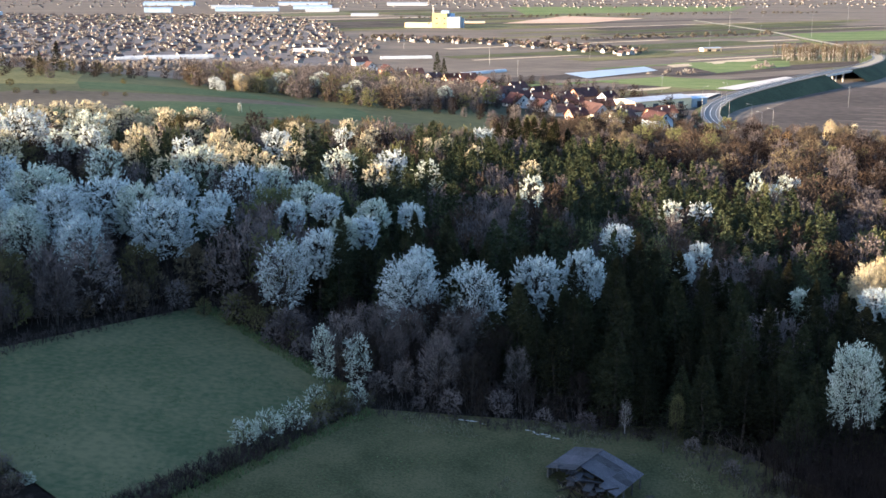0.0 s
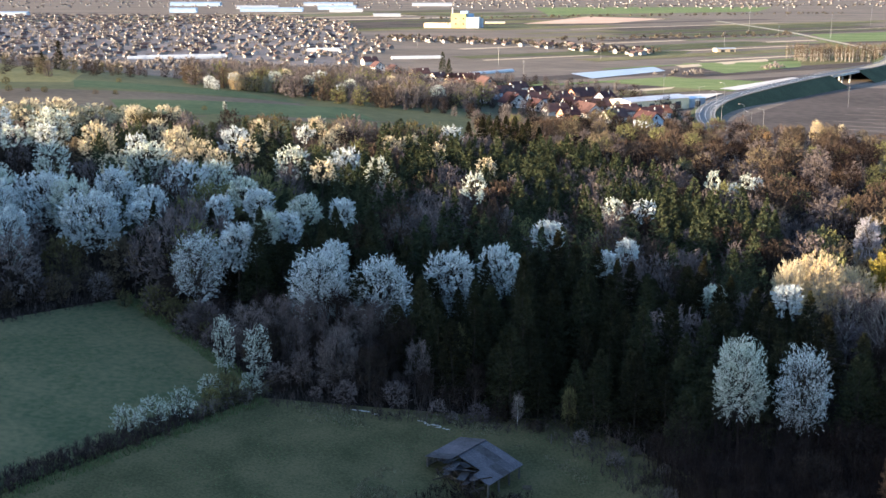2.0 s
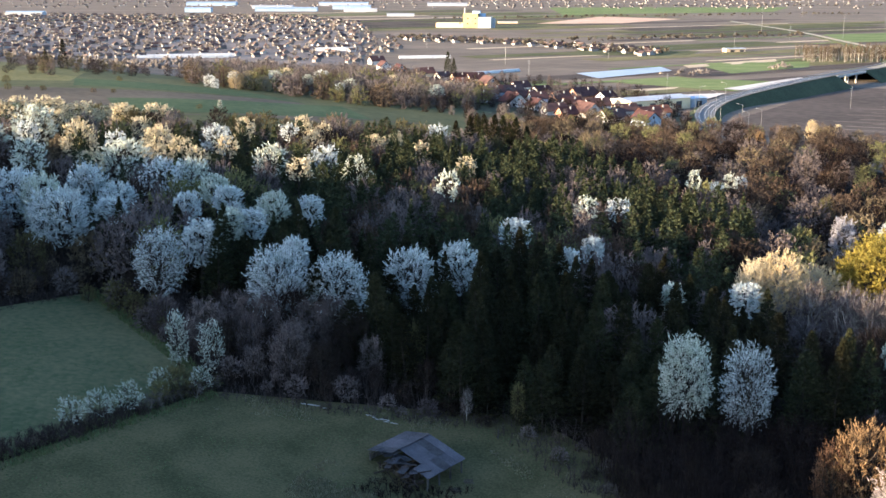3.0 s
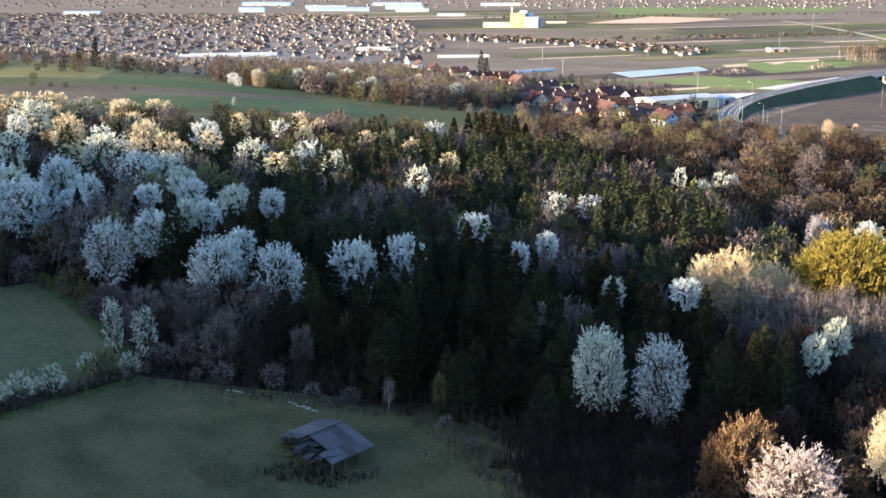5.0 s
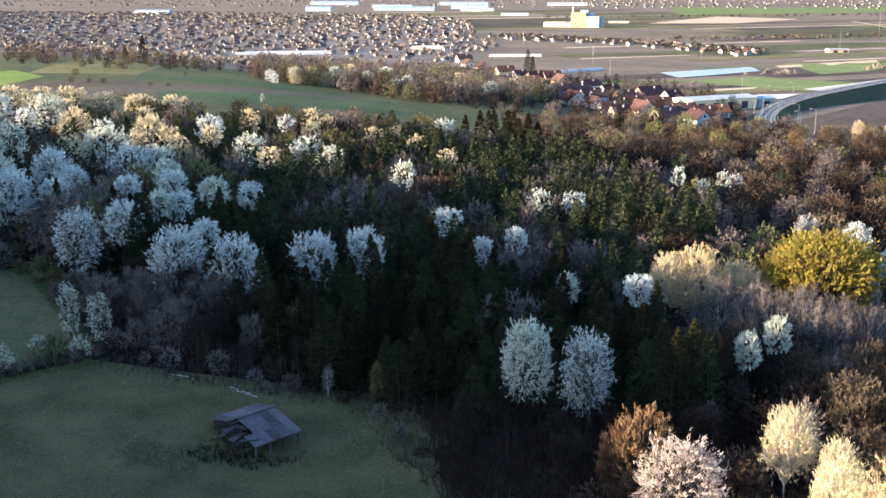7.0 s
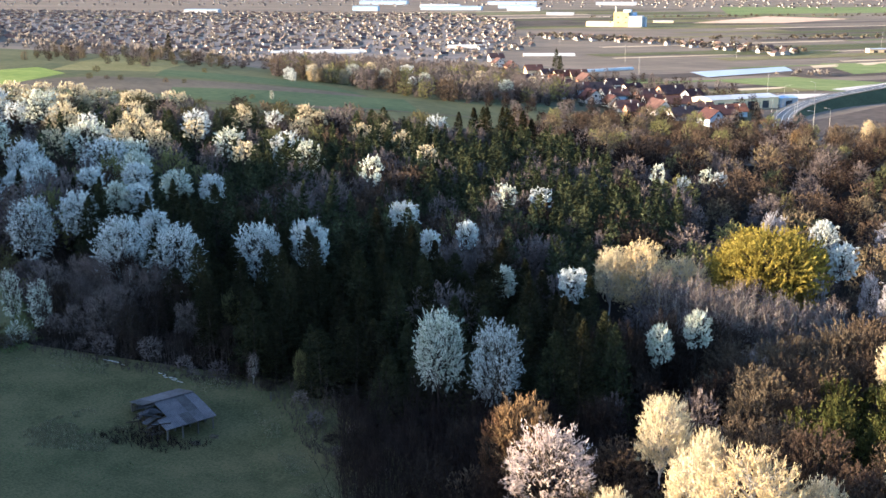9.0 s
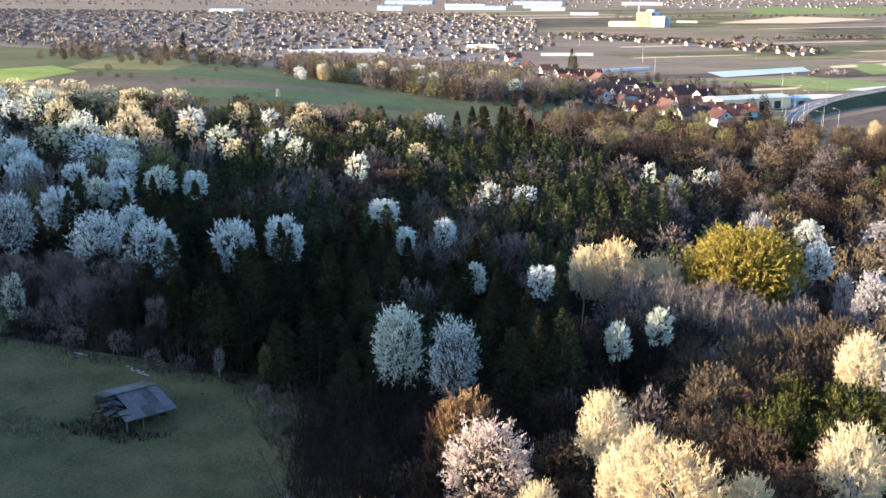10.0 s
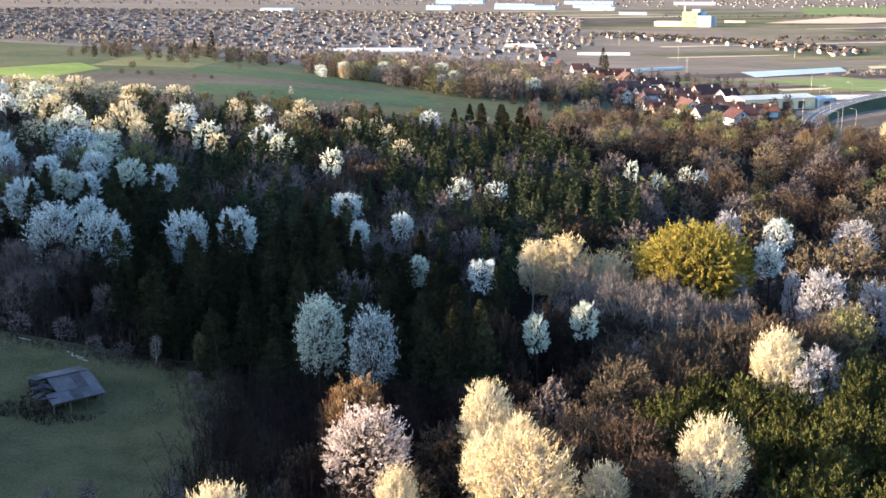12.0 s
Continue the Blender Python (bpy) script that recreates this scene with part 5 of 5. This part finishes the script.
win = mesh_from("window", *boxes((0, 0, 0), (2.2, 0.2, 1.6)), GLASS)
for i in range(6):
    part("window", win, works, at=pose(-10 + (i % 3) * 9, -10.05, 5 + (i // 3) * 6))
for x, y, w, d, h, m in ((-346, 1996, 170, 40, 9, HALL_BLUE), (-216, 1970, 90, 30, 8, HALL_WHITE), (-480, 1926, 70, 30, 12, HALL_BLUE), (-300, 2380, 160, 45, 9, HALL_WHITE),
                         (-90, 2386, 130, 40, 8, HALL_WHITE), (-565, 2359, 160, 50, 10, HALL_BLUE), (-400, 2150, 120, 36, 8, HALL_WHITE), (-130, 1760, 66, 22, 6, HALL_WHITE),
                         (-250, 2120, 110, 40, 10, HALL_BLUE), (30, 1500, 40, 12, 4, WALL_CREAM), (-700, 1750, 90, 30, 9, HALL_WHITE)):
    hall(x, y, w * 0.62, d * 0.6, h * 0.55, 4, m, HALL_BLUE if h > 8 else HALL_WHITE, "far industrial hall with a white roof", "industrial_hall", False)


# ---- far houses of the town, past counting ----
def far_houses(name, spots, label, seed, size=1.0):
    r = random.Random(seed)
    walls_v, walls_f, roof_v, roof_f = [], [], [], []
    for x, y in spots:
        w, d, h, q = size * r.uniform(4.6, 6.6), size * r.uniform(5, 8.5), size * r.uniform(1.9, 3.2), r.choice((0.6, 0.45, -1.0, -0.85, 2.1))
        c, s, z, k = math.cos(q), math.sin(q), ground_z(x, y), w * 0.32
        def put(pts):
            return [(x + a * c - b * s, y + a * s + b * c, z + e) for a, b, e in pts]
        n = len(walls_v)
        walls_v += put([(-w / 2, -d / 2, -1), (w / 2, -d / 2, -1), (w / 2, -d / 2, h), (0, -d / 2, h + k), (-w / 2, -d / 2, h),
                        (-w / 2, d / 2, -1), (w / 2, d / 2, -1), (w / 2, d / 2, h), (0, d / 2, h + k), (-w / 2, d / 2, h)])
        walls_f += [[n + i for i in f] for f in ([0, 1, 2, 3, 4], [5, 9, 8, 7, 6], [0, 4, 9, 5], [1, 6, 7, 2])]
        n, o = len(roof_v), 0.5
        roof_v += put([(-w / 2 - o, -d / 2 - o, h - 0.2), (0, -d / 2 - o, h + k + 0.15), (w / 2 + o, -d / 2 - o, h - 0.2),
                       (-w / 2 - o, d / 2 + o, h - 0.2), (0, d / 2 + o, h + k + 0.15), (w / 2 + o, d / 2 + o, h - 0.2)])
        roof_f += [[n, n + 1, n + 4, n + 3], [n + 1, n + 2, n + 5, n + 4], [n, n + 3, n + 5, n + 2]]
    ob = thing(name, Matrix(), label, "houses", kind="stuff")
    part("walls", mesh_from("walls", walls_v, walls_f, FAR_WALL), ob)
    part("roofs", mesh_from("roofs", roof_v, roof_f, FAR_ROOF), ob)
    return ob


TOWN = [(-700, 640), (-330, 640), (-215, 870), (-120, 800), (-70, 780), (-60, 1000), (-100, 1120), (-160, 1500), (-280, 1750), (-1200, 1800), (-1300, 900)]
far_houses("town_houses", scatter(TOWN, 9000, 14.5, 31, (-1300, -50), (640, 1800)), "dense far town of pale houses with brown roofs", 1, 0.72)
FAR_TOWN = [(-1500, 2100), (1700, 2300), (2300, 3600), (-2300, 3600)]
far_houses("town_houses", scatter(FAR_TOWN, 2600, 26, 32, (-2300, 2300), (2100, 3600)), "far suburb of pale houses", 2, 0.62)
ROW = [(-90, 1120), (-30, 1050), (30, 1030), (80, 960), (130, 890), (165, 930), (110, 1000), (50, 1070), (-60, 1150)]
far_houses("hamlet_houses", scatter(ROW, 900, 9.5, 33, (-95, 170), (880, 1160)), "row of far hamlet houses among fields", 3, 0.8)


# ---- road on its embankment ----
ROAD = [(113, 420, -4.7), (107.5, 454, -4.3), (109, 485, -3.6), (116.5, 515, -2.7), (130, 544, -1.6), (150, 572, -0.3), (179, 612, 0.7), (215, 661, 1.2), (253, 716, 0.7),
        (291, 796, -0.3), (312, 878, -1.3), (325, 982, -2.5), (338, 1138, -4.3), (345, 1303, -4.9), (330, 1600, -5.0)]


def smooth_line(pts, per=6):
    p = np.array([pts[0]] + list(pts) + [pts[-1]], float)
    out = []
    for i in range(1, len(p) - 2):
        for t in np.linspace(0, 1, per, endpoint=False):
            a, b, c, d = p[i - 1 : i + 3]
            out.append(0.5 * (2 * b + (c - a) * t + (2 * a - 5 * b + 4 * c - d) * t * t + (3 * b - a - 3 * c + d) * t**3))
    return np.array(out + [p[-2]])


LINE = smooth_line(ROAD)
RIGHT_OF = unit(np.gradient(LINE[:, :2], axis=0))[:, ::-1] * [1, -1]


def ribbon(name, cuts, mat, label, rows=slice(None), category="road"):
    """A long strip: cuts give (offset to the right, height over the road or None for the ground)."""
    ln, rt = LINE[rows], RIGHT_OF[rows]
    rings = []
    for off, up in cuts:
        xy = ln[:, :2] + rt * (np.asarray(off).reshape(-1, 1) if np.ndim(off) else off)
        z = ln[:, 2] + up if up is not None else land(xy[:, 0], xy[:, 1]) - 0.3
        rings.append(np.concatenate([xy, z[:, None]], 1))
    v, k, m = np.stack(rings, 1).reshape(-1, 3), len(cuts), len(ln)
    f = [[i * k + j, i * k + j + 1, (i + 1) * k + j + 1, (i + 1) * k + j] for i in range(m - 1) for j in range(k - 1)]
    ob = new(name, mesh_from(name, v, f, mat, False))
    return tagged(ob, label, category, kind="structure")


rise = np.maximum(LINE[:, 2] + 5.3, 0.2)
gap = slice(40, 45)
for rows in (slice(0, 41), slice(44, None)):
    foot = 4.2 + 1.7 * rise[rows]
    ribbon("embankment", [(-foot, None), (-4.2, -0.1), (4.2, -0.1), (foot, None)], BANK, "grassy road embankment in dark green", rows, "embankment")
# Pale tan surface paints sunlight onto the road's far stretch.
SUNLIT_ROAD = material("pale_dirt_road", (0.3, 0.26, 0.19), (0.44, 0.38, 0.28), 8, 10, 0.9)
ribbon("road", [(-2.7, 0.02), (2.7, 0.02)], ASPHALT, "new grey asphalt road curving over an embankment", slice(0, 47))
ribbon("road", [(-2.7, 0.02), (2.7, 0.02)], SUNLIT_ROAD, "pale unsurfaced stretch of the new road", slice(46, None))
for off in (-2.4, 0.0, 2.4):
    ribbon("road_marking", [(off - 0.07, 0.05), (off + 0.07, 0.05)], PAINT, "white line painted on the road", slice(0, 40))
ribbon("road_shoulder", [(2.7, 0.03), (4.1, 0.0)], SHOULDER, "pale gravel shoulder of the road")
ribbon("road_shoulder", [(-4.1, 0.0), (-2.7, 0.03)], SHOULDER, "pale gravel shoulder of the road")
bridge = thing("bridge", Matrix(), "concrete road bridge on round piers", "bridge")
b0, b1 = LINE[40], LINE[44]
mid, span = (b0 + b1) / 2, b1 - b0
yaw = math.degrees(math.atan2(span[1], span[0]))
part("deck", mesh_from("deck", *boxes((0, 0, -0.75), (np.linalg.norm(span) + 2, 10.4, 1.2)), CONCRETE), bridge, at=pose(*mid, 0, 0, yaw))
for f in (0.2, 0.5, 0.8):
    p = b0 + span * f
    for s in (-3, 3):
        q = (p[0] - math.sin(radians(yaw)) * s, p[1] + math.cos(radians(yaw)) * s)
        part("pier", mesh_from("pier", *cones((*q, -6), (*q, p[2] - 1.2), 0.55, 0.55, 8), CONCRETE), bridge)
for side in (-3.8, 3.8):
    rail = thing("guard_rail", Matrix(), "galvanised guard rail beside the road", "guard rail")
    rows = np.arange(2, 62)
    e = np.concatenate([LINE[rows, :2] + RIGHT_OF[rows] * side, LINE[rows, 2:] + 0.65], 1)
    part("rail", mesh_from("rail", *cones(e[:-1], e[1:], 0.1, 0.1, 4), STEEL), rail)
    post_me = mesh_from("post", *boxes((0, 0, -0.35), (0.12, 0.12, 0.8)), STEEL)
    for i in range(0, 60, 2):
        part("post", post_me, rail, at=pose(*e[i]))


def street_lamp(x, y, z, turn):
    ob = thing("street_lamp", pose(x, y, z, 0, 0, turn), "tall grey street lamp beside the road", "lamp", "street lamps along the road")
    part("pole", mesh_from("pole", *cones((0, 0, -0.5), (0, 0, 9.5), 0.07, 0.045, 6), STEEL), ob)
    part("arm", mesh_from("arm", *cones((0, 0, 9.4), (1.6, 0, 9.8), 0.06, 0.05, 5), STEEL), ob)
    part("lamp_head", mesh_from("lamp_head", *boxes((1.9, 0, 9.8), (0.8, 0.3, 0.14)), CONCRETE), ob)


for i, s in ((2, 1), (5, -1), (8, 1), (11, -1), (14, 1), (17, -1), (20, 1)):
    p = LINE[i, :2] + RIGHT_OF[i] * s * 4.3
    street_lamp(p[0], p[1], LINE[i, 2] - 0.2, math.degrees(math.atan2(-RIGHT_OF[i][1] * s, -RIGHT_OF[i][0] * s)))
for x, y in ((118, 454), (122, 438)):
    street_lamp(x, y, ground_z(x, y), 180)


def pylon(x, y, h):
    ob = thing("pylon", pose(x, y, ground_z(x, y), 0, 0, 20), "slender grey power pylon in the fields", "pylon", "power poles on the plain")
    part("mast", mesh_from("mast", *cones((0, 0, -0.5), (0, 0, h), h * 0.006, 0.08, 4), STEEL), ob)
    for z in (0.78, 0.9):
        part("crossarm", mesh_from("crossarm", *boxes((0, 0, h * z), (h * 0.16, 0.16, 0.18)), STEEL), ob)


for x, y, h in ((307, 1299, 26), (358, 1168, 24), (489, 1454, 26), (218, 990, 14), (463, 1753, 28), (26, 795, 12), (101, 852, 12), (109, 601, 10), (184, 537, 10), (296, 1125, 14), (40, 700, 10), (-40, 980, 12)):
    pylon(x, y, h)

# ---- trees on the plain and round the village ----
rng = random.Random(77)
BELT = [(-128, 560), (-105, 470), (-52, 452), (-20, 440), (14, 486), (24, 540), (-10, 560), (-20, 620), (-60, 660), (-110, 640)]
belt = [(x, y, rng.choice((1, 7, 7, 7, 5, 4, 7)), rng.uniform(0.6, 1.0), rng.uniform(1.2, 1.6), rng.uniform(0, 6.28)) for x, y in scatter(BELT, 2600, 6.0, 41, (-130, 26), (438, 662))]
mass("tree_belt", far_woods, belt, "belt of bare and budding trees above the village", "trees")
for i in range(12):
    x, y = rng.uniform(-95, 0), rng.uniform(462, 560)
    plant(far_cherries[6.0][(0, 2, 1)[i % 3]], x, y, rng.uniform(0.5, 0.75), 1.5)
# Pale cream kind stands in for sunlight on these yellow trees.
for x, y, t, w in ((-84, 464, 0.6, 0.72), (-79, 468, 0.62, 0.9), (-74, 472, 0.55, 0.8)):
    plant(cream[1], x, y, t * 1.4, w * 1.3, "tree in fresh yellow leaf by the fields", 4.2)
for x, y, t in ((-91, 456, 0.6), (-94, 461, 0.75), (-89, 452, 0.4)):
    plant(far_cherries[6.0][0], x, y, t * 1.1, 1.0, "white blossoming tree by the hillside fields", 8 * t)
plant(saplings[0], -68, 371, 0.5, 1.2, "lone blossoming sapling on the hillside")
for x, y, t, k in ((-74, 368, 0.2, 4), (-147, 391, 0.26, 4), (-141, 393, 0.2, 5), (-135, 392, 0.24, 4), (-118, 394, 0.22, 5), (-112, 397, 0.2, 4), (-40, 450, 0.42, 5), (-35, 446, 0.3, 1), (-160, 420, 0.3, 4), (-128, 452, 0.25, 4)):
    plant(light_woods[k], x, y, t, 1.5, "rounded olive bush on the hillside", 0.6)
for x, y, s in ((-8, 690, 1.0), (-4, 676, 0.8), (12, 297, 0.95), (16, 300, 1.05), (20, 299, 1.1), (24, 303, 1.1), (28, 307, 1.05), (18, 304, 1.05), (22, 308, 1.05), (26, 300, 1.0), (31, 304, 0.95), (-177, 521, 0.9), (-181, 512, 0.6)):
    plant(spruce_kinds[0], x, y, s, 1.3, "dark spruce tree standing alone")
yard = [(x, y, rng.choice((1, 3, 7, 3)), rng.uniform(0.3, 0.6), rng.uniform(1.0, 1.4), rng.uniform(0, 6.28)) for x, y in scatter([(-15, 445), (92, 400), (100, 425), (100, 600), (20, 670), (-25, 640)], 1400, 7.5, 43, (-25, 112), (400, 670))]
mass("village_trees", far_woods, yard, "bare garden trees among the village houses", "trees")
crest = [(x, y, rng.choice((1, 4, 5, 3)), rng.uniform(0.3, 0.6), rng.uniform(1.1, 1.5), rng.uniform(0, 6.28)) for x, y in scatter([(-225, 470), (-150, 462), (-120, 520), (-170, 570), (-250, 540)], 300, 8, 44, (-250, -120), (455, 570))]
mass("crest_trees", far_woods, crest, "low budding trees on the hill crest", "trees")
poplar = grown("poplar_tree", "slim pale poplar in a planted row", "tree", "poplars on the plain", 195, 11.5, 2.4, 10.5, 12, 5, 6, 0.8, 0.09, BEIGE, PALE_BARK, up=1.0, loose=0.4, hollow=0.1, twigs=False)
for i in range(84):
    x, y = 240 + (i % 28) * 2.5 + rng.uniform(-0.8, 0.8), 836 + (i // 28) * 16 + rng.uniform(-3, 3)
    plant(poplar, x, y, rng.uniform(0.9, 1.1))


def far_bushes(name, area, n, gap, seed, label, mat):
    r = np.random.default_rng(seed)
    xs, ys = [p[0] for p in area], [p[1] for p in area]
    pieces = []
    for x, y in scatter(area, n, gap, seed, (min(xs), max(xs)), (min(ys), max(ys))):
        k, s = 12, r.uniform(1.6, 3.6)
        d = unit(r.normal(0, 1, (k, 3)) + [0, 0, 0.7])
        d[:, 2] = np.abs(d[:, 2])
        c = np.array([x, y, ground_z(x, y)])
        pieces.append(sprays(c + d * s * 0.25 + [0, 0, s * 0.4], d, s, s * 0.22))
    return tagged(new(name, mesh_from(name, *join(*pieces), mat)), label, "bushes", kind="stuff")


# Bare-tree colour lightened to stand in for haze over the town.
FAR_TWIG = material("far_bare_trees", (0.1, 0.088, 0.08), (0.2, 0.175, 0.157), 60, 20, 0.9, vary=0.35, island=True)
far_bushes("town_trees", TOWN, 5200, 12, 51, "bare garden trees among the far houses", FAR_TWIG)
far_bushes("valley_trees", [(-600, 560), (-260, 560), (-200, 600), (-120, 680), (-110, 770), (-215, 800), (-330, 640), (-700, 640)], 2400, 9, 52, "bare valley trees below the town", FAR_TWIG)
FAR_HEDGE = material("far_dark_hedges", (0.045, 0.04, 0.033), (0.095, 0.082, 0.064), 40, 14, 0.9, vary=0.35, island=True)
far_bushes("field_bushes", ROW, 1200, 5.5, 55, "dark garden trees among the hamlet houses", FAR_HEDGE)
far_bushes("field_bushes", [(90, 1080), (330, 1180), (330, 1215), (80, 1110)], 500, 8, 53, "dark line of bare bushes between fields", FAR_HEDGE)
far_bushes("field_bushes", [(-100, 1600), (600, 1900), (600, 1950), (-100, 1650)], 900, 11, 54, "dark line of bare bushes between fields", FAR_HEDGE)
far_bushes("field_bushes", [(120, 2330), (900, 2450), (900, 2500), (120, 2380)], 600, 14, 56, "dark line of bare bushes between fields", FAR_HEDGE)
far_bushes("field_bushes", [(118, 700), (150, 712), (152, 720), (120, 708)], 40, 4, 57, "clump of dry bushes beside a field", FAR_TWIG)
far_bushes("field_bushes", [(200, 760), (214, 766), (210, 776), (198, 770)], 40, 4, 58, "clump of dry bushes beside a field", FAR_TWIG)

for k in (*(k for kinds in (cherries, far_cherries) for row in kinds.values() for k in row), *hero_cherries, *saplings, *hedge_cherries, hedge_olive, shaded_cherry, pink, golden, *cream, yellow, *oaks, *bares, *shrubs, *light_woods, *far_woods, poplar, *spruce_kinds, *pine_kinds):
    drop_tree(k)
